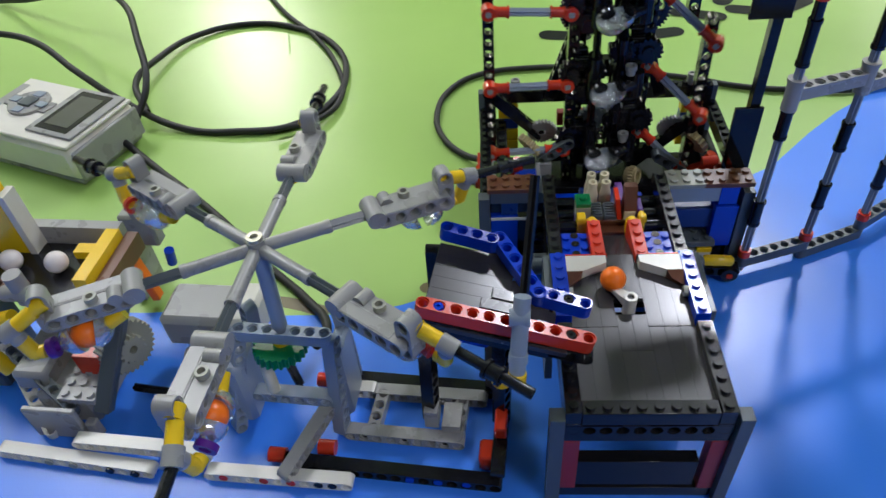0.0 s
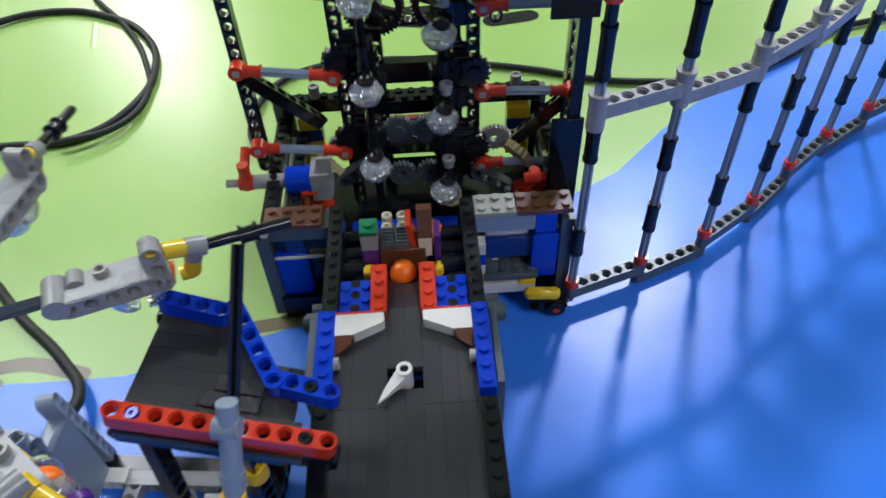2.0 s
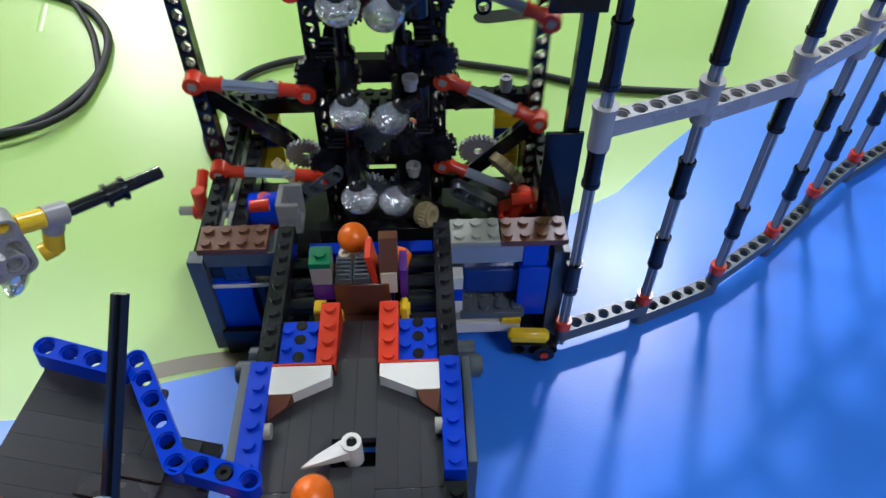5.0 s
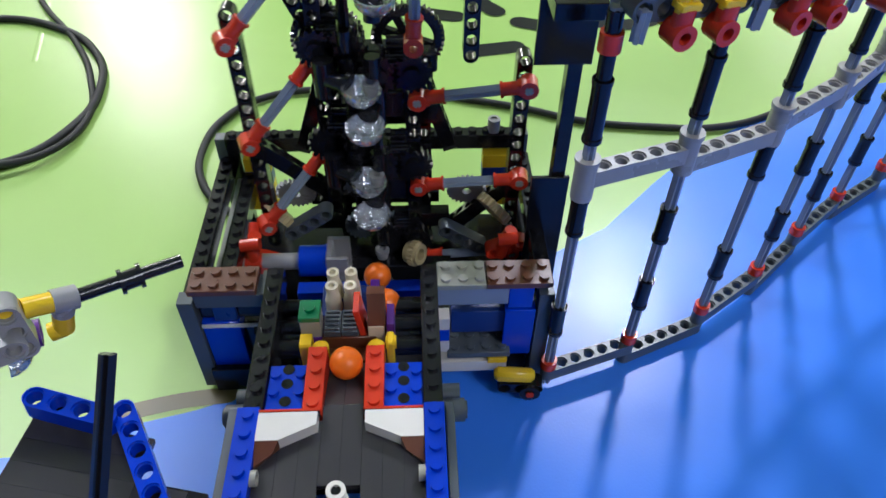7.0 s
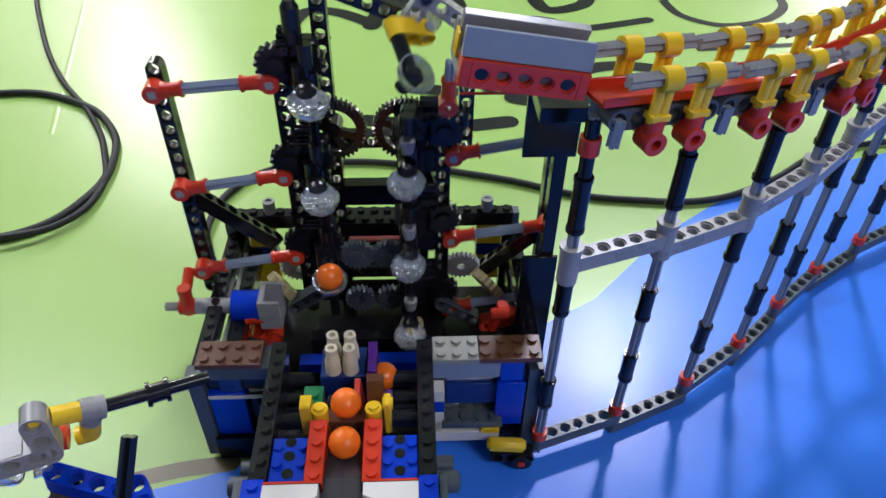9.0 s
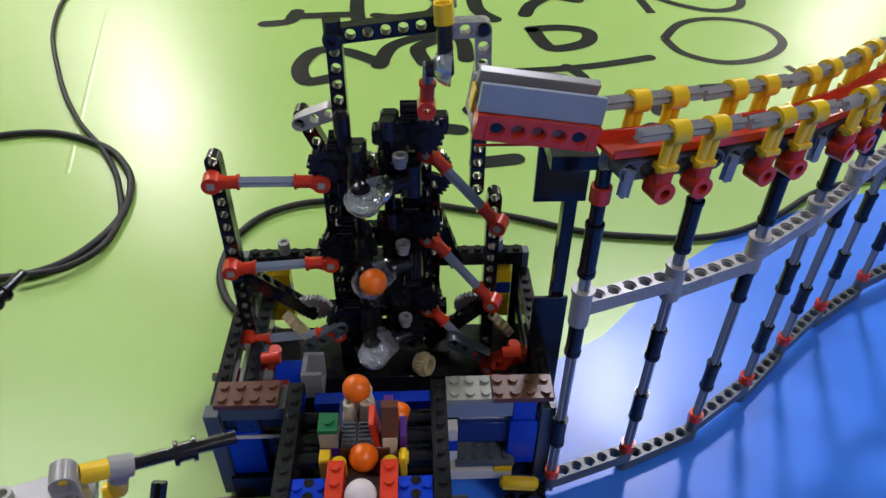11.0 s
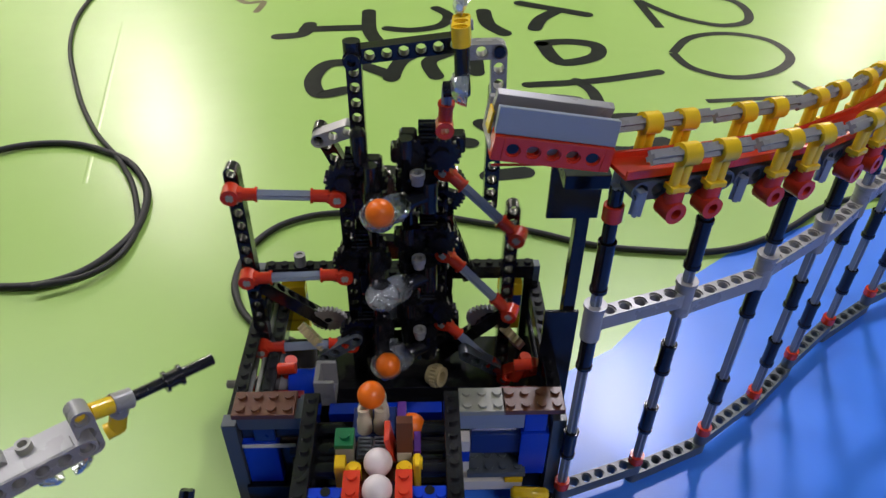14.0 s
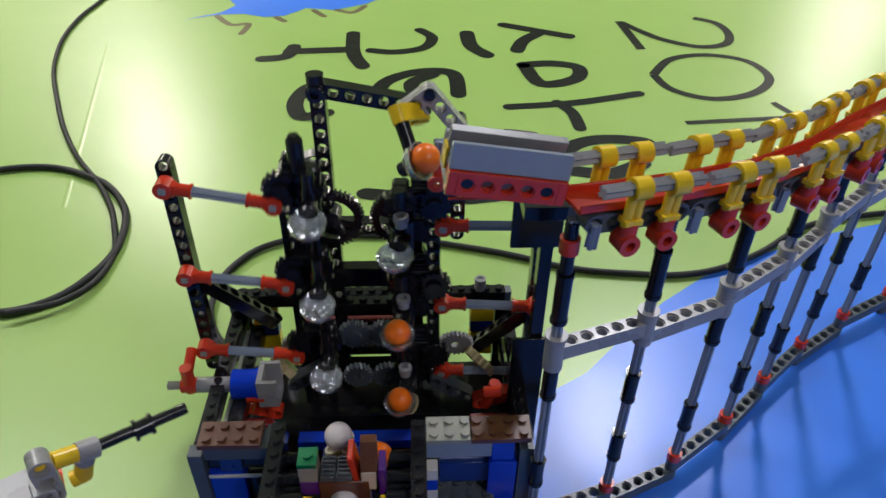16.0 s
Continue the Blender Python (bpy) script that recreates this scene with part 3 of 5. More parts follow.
# box round the works
BX0, BX1, BY0, BY1 = -8.2, 9.6, 7.2, 18.0
for x0 in (BX0, BX1 - 0.75):
    part("corner_post", Shape().box(x0, BY0 - 0.4, 0.3, x0 + 0.75, BY0 + 0.4, 6.9), DGREY, lift)
    part("corner_post", Shape().box(x0, BY1, 0.3, x0 + 0.75, BY1 + 0.7, 8.0), DGREY, lift)
part("top_brick", Shape().brick(-7.6, 6.9, 7.28, 4, 2, 0.34), BROWN, lift, "brown two-by-four brick on the box rim")
part("top_brick", Shape().brick(6.25, 6.9, 7.28, 4, 2, 0.34), BROWN, lift, "brown two-by-four brick on the box rim")
part("top_brick", Shape().brick(4.0, 6.9, 7.28, 3, 2, 0.34), OLDGREY, lift, "old grey studded brick on the box rim")
part("top_brick", Shape().box(-4.3, 7.0, 6.6, -3.4, 8.6, 7.2), DGREY, lift)
part("box_front", Shape().box(4.0, 7.0, 6.1, 7.4, 8.4, 7.27), BLUEGREY, lift)
part("box_front", Shape().box(7.42, 7.0, 5.8, 8.6, 8.4, 7.27), BLUE, lift)
part("box_front", Shape().box(4.7, 7.3, 3.6, 7.6, 8.4, 5.2), DBLUE, lift)
part("box_front", Shape().box(7.3, 6.9, 2.2, 8.8, 8.0, 5.7), BLUE, lift)
part("box_front", Shape().brick(4.5, 6.5, 2.5, 4, 2, 0.4), DGREY, lift)
for z0, mt in ((4.5, WHITE), (3.6, BLUE), (2.7, WHITE)):
    part("stripe_brick", Shape().box(3.95, 6.75, z0, 4.6, 7.5, z0 + 0.86), mt, lift)
part("box_front", Shape().box(4.0, 6.6, 1.2, 7.6, 7.5, 2.0), WHITE, lift)
part("box_front", Shape().box(6.6, 6.55, 1.9, 7.6, 7.4, 2.3), YELLOW, lift)
part("box_front", Shape().box(-7.4, 6.95, 6.4, -3.4, 8.3, 7.27), DGREY, lift)
part("box_front", Shape().box(-7.4, 7.2, 5.4, -3.4, 8.3, 6.38), BLACK, lift)
part("box_front", Shape().box(-7.4, 6.95, 1.9, -5.6, 7.9, 5.3), BLUE, lift)
part("box_front", Shape().box(-6.7, 7.0, 5.4, -5.6, 7.18, 6.38), DBLUE, lift)
part("tile_strip", Shape().box(-7.4, 6.85, 5.0, -4.6, 7.0, 5.2), WHITE, lift)
part("box_front", Shape().box(-5.6, 7.4, 2.0, -3.9, 8.2, 4.6), BLACK, lift)
for z in (2.4, 3.5, 4.7):
    part("bush", Shape().cyl((-4.9, 7.0, z), (-3.5, 7.0, z), 0.42), BLACK, lift)
part("box_base", Shape().box(-7.6, 6.6, 0.1, 3.8, 8.0, 1.9).box(3.9, 7.5, 0.1, 9.0, 8.3, 1.8).box(-8.0, 8.0, 0.1, 9.4, 18.4, 0.9), BLACK, lift)
part("side_beam", beam_y(-8.1, 7.7, 6.7, 13), BLACK, lift)
part("side_beam", beam_y(-6.9, 9.0, 5.9, 11), BLACK, lift)
part("side_strip", Shape().box(-7.25, 8.6, 5.2, -7.0, 17.5, 5.6), OLDGREY, lift)
part("side_beam", beam_y(8.9, 7.7, 6.7, 13), BLACK, lift)
part("side_beam", Shape().box(-8.05, 8, 0.9, -7.5, 17.8, 2.2), BLACK, lift)
part("side_beam", Shape().box(8.9, 8, 0.9, 9.5, 17.8, 4.2), BLACK, lift)
part("rear_beam", Shape().brick(-7.6, 17.8, 7.2, 21, 1), BLACK, lift)
part("rear_beam", Shape().box(-7.6, 17.85, 0.9, -6.9, 18.5, 7.15), BLACK, lift)
part("rear_beam", Shape().box(8.6, 17.85, 0.9, 9.2, 18.5, 7.15), BLACK, lift)
for x0 in (-6.7, 7.0):
    for z0, mt in ((6.1, YELLOW), (5.2, DBLUE), (4.2, YELLOW), (3.2, YELLOW)):
        part("rear_brick", Shape().box(x0, 17.4, z0, x0 + 1.5, 18.2, z0 + 0.92), mt, lift)
for x in (-5.4, 7.6):
    part("peg", Shape().cyl((x, 18.2, 8.2), (x, 18.2, 8.9), 0.36).tube((x, 18.2, 8.9), (x, 18.2, 9.0), 0.36, 0.2), GREY, lift)
part("rear_cross", Shape().box(-2.2, 17.6, 5.2, 4.0, 18.3, 6.3), DRED, lift)
part("cross_plate", Shape().box(-1.4, 16.1, 10.2, 4.3, 16.9, 11.55), BLACK, lift)
part("cross_plate", Shape().brick(-1.6, 16.0, 8.0, 7, 1, 0.96).brick(-1.6, 15.2, 7.0, 7, 1, 0.6), BLACK, lift)
part("cross_beam", Shape().liftarm(5, T(-0.6, 16.6, 14.3, 90), square=True), BLACK, lift)
part("cross_beam", Shape().box(-3, 15.4, 3.4, 5, 16.2, 4.4).box(-3, 12.4, 2.2, 5, 13.2, 3.2), BLACK, lift)
part("cross_beam", Shape().liftarm(9, T(-2.4, 15.9, 5.6, 90), square=True), BLACK, lift)
part("works_floor", Shape().box(-6.8, 8.6, 0.9, 8.8, 17.6, 2.3), BLACK, lift)
for x in (-0.05, 1.75):
    part("gear_wheel", Shape().gear((x, 14.6, 7.9), (0, 1, 0), 0.98, 20, 0.45).cyl((x, 14.2, 7.9), (x, 14.9, 7.9), 0.4), DGREY, lift)
    part("gear_wheel", Shape().gear((x, 14.6, 4.4), (0, 1, 0), 0.9, 18, 0.45), DGREY, lift)
for x in (-4.4, 7.4):
    part("crown_gear", Shape().gear((x, 14.2, 5.8), (0.7, 0.5, 0.5), 1.1, 16, 0.5), TAN, lift, "tan toothed gear")
    part("gear_wheel", Shape().gear((x * 0.8, 15.2, 6.4), (0, 1, 0.2), 1.1, 24, 0.3), GREY, lift)
part("tan_wheel", Shape().tube((2.6, 12.85, 3.9), (3.3, 12.4, 4.1), 0.6, 0.35, 20).gear((2.95, 12.62, 4.0), (0.9, -0.45, 0.2), 0.72, 18, 0.35, bore=0.5), TAN, lift)
for x, sx in ((-6.3, 1), (7.2, -1)):
    part("red_arm", Shape().liftarm(3, T(x, 12.4, 4.4, 90, 20 * sx)), RED, lift)
    part("red_arm", Shape().cyl((x + 0.4, 12.2, 4.2), (x + 0.9, 12.0, 6.2), 0.36).cyl((x + 0.2, 11.6, 5.9), (x + 1.2, 11.6, 6.0), 0.34), RED, lift)
    part("red_arm", Shape().box(x - 0.6, 10.6, 4.0, x + 1.6, 11.1, 4.7), DRED, lift)
    part("angle_arm", Shape().liftarm(4, T(x * 0.62 + 0.2, 13.4, 5.2, 90, -35 * sx)), DGREY, lift)
    part("grey_block", Shape().box(x - 0.8, 9.2, 4.4, x + 1.0, 10.2, 5.2), GREY if sx > 0 else DGREY, lift)
# static tower behind the cups
for x in (-1.0, 3.6):
    part("tower_beam", Shape().liftarm(17, T(x, 16.6, 1.5, 90, -90), w=0.37), BLACK, lift)
for x in (-0.87, 2.88):
    ring = Shape().gear((x, 15.6, 15.5), (0, 1, 0), 1.74, 40, 0.5, bore=1.22).cyl((x, 15.3, 15.5), (x, 16.4, 15.5), 0.5)
    for k in range(2):
        ring.box(-1.3, -0.2, -0.2, 1.3, 0.2, 0.2, T(x, 15.6, 15.5, 0, 45 * k + 20))
    part("ring_gear", ring, BLACK, lift, "large black open toothed wheel")
for sx, x in ((-1, -3.0), (1, 5.0)):
    part("brace", Shape().liftarm(9, along((x, 16.9, 8.3), (x + sx * -2.2, 16.9, 15))), BLACK, lift)
# tall post beside the boxes on the right-hand side
part("tall_post", Shape().box(9.75, 11.7, 0.1, 10.4, 12.4, 20.2), BLACK, lift, "tall black brick post carrying the chute")
part("post_panel", Shape().box(8.75, 11.45, 1.0, 10.6, 11.68, 10.2), BLACK, lift)
part("post_panel", Shape().box(8.2, 11.45, 16.4, 10.7, 11.7, 19.6), BLACK, lift)
part("post_frame", Shape().box(8.3, 9.0, 19.7, 10.3, 11.9, 20.4), BLACK, lift)

# catch box at the head of the track
gb = part("catch_box", Shape().box(4.9, 7.2, 22.0, 9.3, 7.3, 22.1), RED, lift, "red and grey catch box at the start of the track")
gm = T(4.75, 6.95, 23.35, 0, 9.5, 3) @ Matrix.Diagonal((0.97, 0.92, 0.9, 1))
part("box_beam", Shape().liftarm(5, gm @ T(0.8, -0.4, 0.05, 90), square=True, w=0.56).box(0.0, -0.79, -0.51, 0.395, -0.01, 0.61, gm).box(4.405, -0.79, -0.51, 4.8, -0.01, 0.61, gm), RED, gb)
# black pins in the end holes; dark red plugs paint the others' shade
for k in range(5):
    deep = 0.12 if k in (0, 4) else 0.4
    part("box_pin", Shape().cyl((0.8 + 0.8 * k, -0.79 + deep, 0.05), (0.8 + 0.8 * k, -0.05, 0.05), 0.245, 12, m=gm), BLACK if k in (0, 4) else DRED, gb)
part("box_side", Shape().box(0.0, -0.75, 0.5, 4.8, -0.4, 1.62, gm @ T(0, 0, 0, -12)), BLUEGREY, gb)
part("box_lid", Shape().box(0.0, 0.35, 0.4, 4.7, 0.75, 1.75, gm @ T(0, 0.55, 0.1, 16)), GREY, gb)
part("box_floor", Shape().box(0.0, -0.4, -0.4, 4.8, 1.6, 0.1, gm), GREY, gb)
part("box_back", Shape().box(0.0, 1.55, -0.4, 4.8, 1.9, 1.2, gm), GREY, gb)
part("box_roller", Shape().cyl((3.0, 1.2, 0.9), (3.0, 1.6, 1.6), 0.7, m=gm), GREY, gb)
part("box_hinge", Shape().box(-0.12, 0.1, 0.2, -0.01, 0.9, 1.2, gm), YELLOW, gb)


# ---- moving works of the lift ----
def cup_arm(name, pin):
    ob = part(name, Shape().cyl((0, 0.1, 0), (0, -1.3, 0), 0.42).cyl((0, 0, -0.9), (0, 0, 0.9), 0.5, 16).cyl((0, -1.15, 0.05), (0, -1.35, 0.0), 0.55), BLACK, lift)
    cup = part("cup", Shape().bowl(0.92, T(0, -2.05, 0.12, 12)), CLEAR, ob, "faceted clear plastic cup")
    if pin:
        part("pin", Shape().cyl((0, -0.6, 0.85), (0, -0.6, 1.2), 0.3).tube((0, -0.6, 1.2), (0, -0.6, 1.5), 0.38, 0.2), GREY, ob)
    return ob


LX, RX, CY = -1.75, 3.05, 13.4
L_Z, R_Z = (19.15, 14.0, 8.7), (15.8, 10.5, 5.2)
left_arms = [cup_arm("cup_arm", False) for z in L_Z]
right_arms = [cup_arm("cup_arm", True) for z in R_Z]


def column(x, zs, top, out, lift_z):
    """A beam at x + out with pairs of gears, an upright axle and cross blocks at each level."""
    s = Shape()
    n = int((top - 3.6) / 0.8)
    s.liftarm(n, T(x + out, 14.35, 4.0, 90, -90))
    s.axle((x, CY, 4), (x, CY, top - 0.5), 0.26)
    for z in zs:
        g = z + lift_z
        for gx in (x + out, x + out * 0.25 - 0.2 * out / abs(out)):
            s.gear((gx, 13.75, g), (0, 1, 0), 0.98, 16, 0.5)
            s.cyl((gx, 13.3, g), (gx, 14.4, g), 0.42)
        s.gear((x + out * 0.6, 14.5, g + 0.5), (1, 0, 0), 0.9, 14, 0.9)
        s.cyl((x, 13.2, g + 0.2), (x, 13.2, g + 1.2), 0.36, 12)
        a, b = sorted((x + out * 0.9, x - out * 0.45))
        s.box(a, 13.6, g - 0.45, b, 14.6, g + 0.35, c=0.1)
        s.box(a + 0.2, 13.9, g - 2.6, b - 0.2, 14.8, g - 1.1, c=0.1)
        s.cyl((x, 13.4, z - 1.2), (x, 13.4, z + 0.4), 0.5, 14)
        s.box(x - 0.35, 13.8, g + 0.36, x + 0.55, 14.7, g + 1.05, c=0.15)
    return s


left_column = part("left_column", column(LX, L_Z, 21.2, -1.4, 0.55), BLACK, lift, "black column of beams and gears that swings")
right_column = part("right_column", column(RX, R_Z, 17.8, 1.75, 1.4), BLACK, lift, "black column of beams and gears that swings")
part("head_beam", Shape().liftarm(9, T(-0.95, 15.4, 16.8, 90, -90)), BLACK, lift)
part("head_peg", Shape().cyl((-2.3, 14.0, 20.6), (-2.3, 14.0, 22.2), 0.42).cyl((-2.3, 14.0, 22.2), (-2.3, 14.0, 22.5), 0.42, 14, 0.25), BLACK, left_column)
part("head_joint", Shape().cyl((-0.95, 14.5, 23.2), (-0.95, 15.6, 23.2), 0.45).tube((-0.95, 14.25, 23.2), (-0.95, 14.5, 23.2), 0.4, 0.2).cyl((-0.95, 14.9, 23.3), (-0.95, 14.9, 24.0), 0.42), BLACK, lift)
part("grey_bracket", Shape().liftarm(3, T(-3.0, 15.6, 18.6, 90, -20)), GREY, lift)
part("bracket_beam", Shape().liftarm(5, along((-3.0, 16.3, 18.7), (-1.6, 16.3, 15.4)) @ T(0, 0, 0, 90)), BLACK, lift)
head_link = part("head_link", Shape().liftarm(7, T(0, 0, 0, 90)), BLACK, lift)
crank = part("crank_arm", Shape().liftarm(4, T(-2.4, 0, 0, 90), w=0.36).liftarm(3, T(-2.4, 0, 0, 90, 90), w=0.36), GREY, lift, "grey angled crank arm")
part("crank_pin", Shape().cyl((-2.4, -0.5, 0), (-2.4, 0.5, 0), 0.24).cyl((-2.4, -0.6, -1.6), (-2.4, 0.6, -1.6), 0.24), BLACK, crank)
part("hang_beam", Shape().liftarm(9, T(5.8, 14.9, 15.1, 90, -90)), BLACK, lift)
part("red_link", Shape().cyl((4.9, 12.8, 19.3), (4.95, 12.7, 20.4), 0.34).tube((4.9, 12.35, 19.2), (4.9, 13.25, 19.2), 0.44, 0.2).tube((4.95, 12.7, 20.35), (4.96, 12.68, 20.5), 0.4, 0.2), RED, right_column)
part("link_axle", Shape().axle((4.95, 12.7, 20.3), (5.0, 12.6, 21.4), 0.25), BLUEGREY, right_column)
part("joint_block", Shape().box(4.9, 14.0, 17.0, 6.0, 14.9, 18.0, c=0.1), BLACK, right_column)

lever = part("dump_lever", Shape().liftarm(3, T(0, 0, 0, 90), h=0.42, w=0.4), YELLOW, lift, "yellow tipping lever over a clear cup")
part("lever_shaft", Shape().cyl((0, -0.3, 0), (0, -2.2, -0.05), 0.34, 14), BLACK, lever)
part("cup_holder", Shape().box(-0.45, -2.65, -0.5, 0.45, -1.9, 0.3, c=0.15).cyl((0, -2.3, -0.9), (0, -2.3, -0.4), 0.36), BLACK, lever)
part("cup", Shape().bowl(0.9, T(0.15, -2.3, 0.2, 8)), CLEAR, lever, "faceted clear plastic cup")
part("lever_pin", Shape().cyl((1.6, 0, -0.5), (1.6, 0, 0.5), 0.24), BLUEGREY, lever)
part("lever_lens", Shape().bowl(0.6, T(2.2, 0.7, 0.2, 30)), CLEAR, lever)


def rod_part(label):
    """A grey cross axle with a red joint at each end, 5.6 long about its middle."""
    ob = part("push_rod", Shape().axle((-1.9, 0, 0), (1.9, 0, 0), 0.25), BLUEGREY, lift, label)
    for sx in (-1, 1):
        j = Shape().cyl((sx * 1.35, 0, 0), (sx * 2.2, 0, 0), 0.33).tube((sx * 1.3, 0, 0), (sx * 1.42, 0, 0), 0.4, 0.2)
        j.cyl((sx * 2.62, -0.42, 0), (sx * 2.62, 0.42, 0), 0.45, 16).box(sx * 2.1, -0.28, -0.3, sx * 2.6, 0.28, 0.3)
        part("joint", j, RED, ob, "red angle joint")
        part("joint_axle", Shape().axle((sx * 2.62, -0.47, 0), (sx * 2.62, 0.47, 0), 0.2), OLDGREY, ob)
    return ob


left_rods = [rod_part("grey axle rod with red joints") for z in L_Z]
right_rods = [rod_part("grey axle rod with red joints") for z in R_Z]
LB_Z, RB_Z = (18.9, 13.4, 8.0), (16.3, 10.8, 5.6)


def swing_beam(label, zs):
    ob = part("swing_beam", Shape().liftarm(int((zs[0] - zs[2] + 3.0) / 0.8) + 1, T(0, 0.65, zs[2] - 2.0, 90, -90)), BLACK, lift, label)
    return ob


left_beam = swing_beam("black beam linking the rods", LB_Z)
part("brace_beam", Shape().liftarm(8, along((0, 0.9, 12.2), (4.2, 2.0, 7.4))), BLACK, left_beam)
part("clamp", Shape().cyl((-0.7, -0.4, 8.0), (-0.75, -1.6, 7.4), 0.3).cyl((-0.75, -1.8, 7.9), (-0.75, -1.8, 6.1), 0.36).cyl((-1.2, -1.8, 6.5), (-0.3, -1.8, 6.5), 0.46), RED, left_beam)
part("push_axle", Shape().axle((-2.0, -1.8, 6.5), (-0.2, -1.8, 6.5), 0.24), OLDGREY, left_beam)
part("push_tube", Shape().cyl((-0.3, -1.8, 6.5), (1.75, -1.8, 6.5), 0.45), GREY, left_beam)
part("push_body", Shape().cyl((1.7, -1.8, 6.5), (3.2, -1.8, 6.5), 0.86, 20).tube((3.05, -1.8, 6.5), (3.2, -1.8, 6.5), 0.92, 0.5, 20), BLUE, left_beam, "blue round pusher body")
ph = Shape().box(3.2, -2.7, 5.5, 4.35, -2.45, 7.45).box(3.2, -1.15, 5.5, 4.35, -0.9, 7.45).box(3.2, -2.45, 5.4, 4.35, -1.15, 5.7).box(3.2, -2.45, 5.7, 3.5, -1.15, 7.45)
part("push_head", ph, GREY, left_beam, "grey hollow pusher head")
right_beam = swing_beam("black beam linking the rods", RB_Z)
part("brace_beam", Shape().liftarm(8, along((0, 0.9, 9.6), (-3.6, 2.0, 5.0))), BLACK, right_beam)


# ---- the track on its posts ----
POSTS = [(9.23, 7.16), (13.65, 9.05), (18.0, 11.3), (21.85, 14.4), (25.3, 17.9), (29.0, 21.4), (33.2, 24.6), (37.8, 27.4), (42.6, 29.6), (47.6, 31.0)]
track = thing("ball_track", "ball track of yellow clips and grey axles on tall axle posts", "ball track")
for i, (x, y) in enumerate(POSTS):
    stand = part("post", Shape().axle((x, y, 0.4), (x, y, 21.6 - 0.42 * i), 0.24), BLUEGREY, track, "tall grey axle post")
    sl = ((4.6, 6.6), (9.3, 11.3) if i % 2 else (11.4, 13.4), (16.2, 18.9))
    for z0, z1 in sl:
        part("sleeve", Shape().cyl((x, y, z0), (x, y, z1), 0.36, 12).tube((x, y, z0), (x, y, z0 + 0.2), 0.40, 0.3).tube((x, y, z1 - 0.2), (x, y, z1), 0.40, 0.3), BLACK, stand)
    part("upper_axle", Shape().cyl((x, y, 18.0), (x, y, 21.5 - 0.42 * i), 0.3, 10), BLACK, stand)
    part("bush", Shape().tube((x, y, 1.75), (x, y, 2.3), 0.42, 0.2).cyl((x, y, 1.85), (x, y, 2.15), 0.34), RED, stand)
    part("collar", Shape().tube((x, y, 13.4), (x, y, 15.3), 0.46, 0.22).tube((x, y, 15.2), (x, y, 15.4), 0.52, 0.22), GREY, stand)
    if i % 2 == 0:
        part("bush", Shape().cyl((x, y, 20.0), (x, y, 20.7), 0.42), RED, stand)
for i, ((xa, ya), (xb, yb)) in enumerate(zip(POSTS, POSTS[1:])):
    d = Vector((xb - xa, yb - ya, 0))
    L = d.length
    d.normalize()
    n = Vector((-d.y, d.x, 0))
    z = 1.3 if i % 2 == 0 else 0.5
    k = 0.8 * 6 / L
    m = along((xa, ya, z), (xb, yb, z)) @ Matrix.Diagonal((1 / k, 1, 1, 1))
    part("base_beam", Shape().liftarm(7, m), DGREY, track)
    zm = 14.45 if i % 2 == 0 else 13.9
    m = along((xa, ya, zm), (xb, yb, zm)) @ Matrix.Diagonal((1 / k, 1, 1, 1))
    part("middle_beam", Shape().liftarm(7, m), GREY, track)
    # rail: a red slide between two rows of clips
    za = 21.95 - 0.42 * i
    mm = along((xa, ya, za), (xb, yb, za - 0.42))
    part("slide", Shape().box(-0.3, -0.72, 0.3, L + 0.1, 0.72, 0.48, mm).box(-0.3, -0.8, 0.36, L + 0.1, -0.66, 0.74, mm).box(-0.3, 0.66, 0.36, L + 0.1, 0.8, 0.74, mm), RED, track, "smooth red slide")
    part("rail_beam", Shape().liftarm(6, mm @ T(0.5, -0.42, -0.2, 90), w=0.42), DGREY, track)
    for side in (-1, 1):
        off = side * 1.25
        zt = 1.55
        part("rail_axle", Shape().axle((0.1, off, zt), (L * 0.96, off, zt + 0.1), 0.27, mm), GREY, track)
        for u in (0.36, 0.72):
            px = u * L
            clip = part("clip", Shape().tube((px - 0.36, off, zt), (px + 0.36, off, zt), 0.46, 0.26, 14, mm).cyl((px - 0.19, off, zt - 0.3), (px - 0.19, off, -0.1), 0.2, 10, m=mm).cyl((px + 0.19, off, zt - 0.3), (px + 0.19, off, -0.1), 0.2, 10, m=mm).box(px - 0.4, off - 0.3, 0.0, px + 0.4, off + 0.3, 0.25, mm), YELLOW, track)
            foot = part("clip_joint", Shape().cyl((px, off, 0.05), (px, off, -0.6), 0.36, 12, m=mm).tube((px, off - 0.42, -0.85), (px, off + 0.42, -0.85), 0.46, 0.22, 14, mm), RED, track)
            part("tie", Shape().cyl((px, off * 0.8, -0.75), (px, 0, -0.6), 0.3, 10, m=mm), YELLOW, track)
        part("peg", Shape().axle((L * 0.12, off * 0.6, -1.3), (L * 0.12, off * 0.6, -0.2), 0.24, mm), BLUEGREY, track)
part("end_block", Shape().liftarm(3, T(7.0, 6.55, 1.0, 90)), BLACK, track)
part("end_cap", Shape().box(6.4, 6.2, 1.35, 8.5, 6.9, 2.1, c=0.2), YELLOW, track, "yellow rounded beam at the foot of the track")
part("end_wheel", Shape().cyl((8.3, 6.0, 0.8), (8.3, 6.9, 0.8), 0.55).cyl((8.3, 5.97, 0.8), (8.3, 6.0, 0.8), 0.25), BLACK, track)
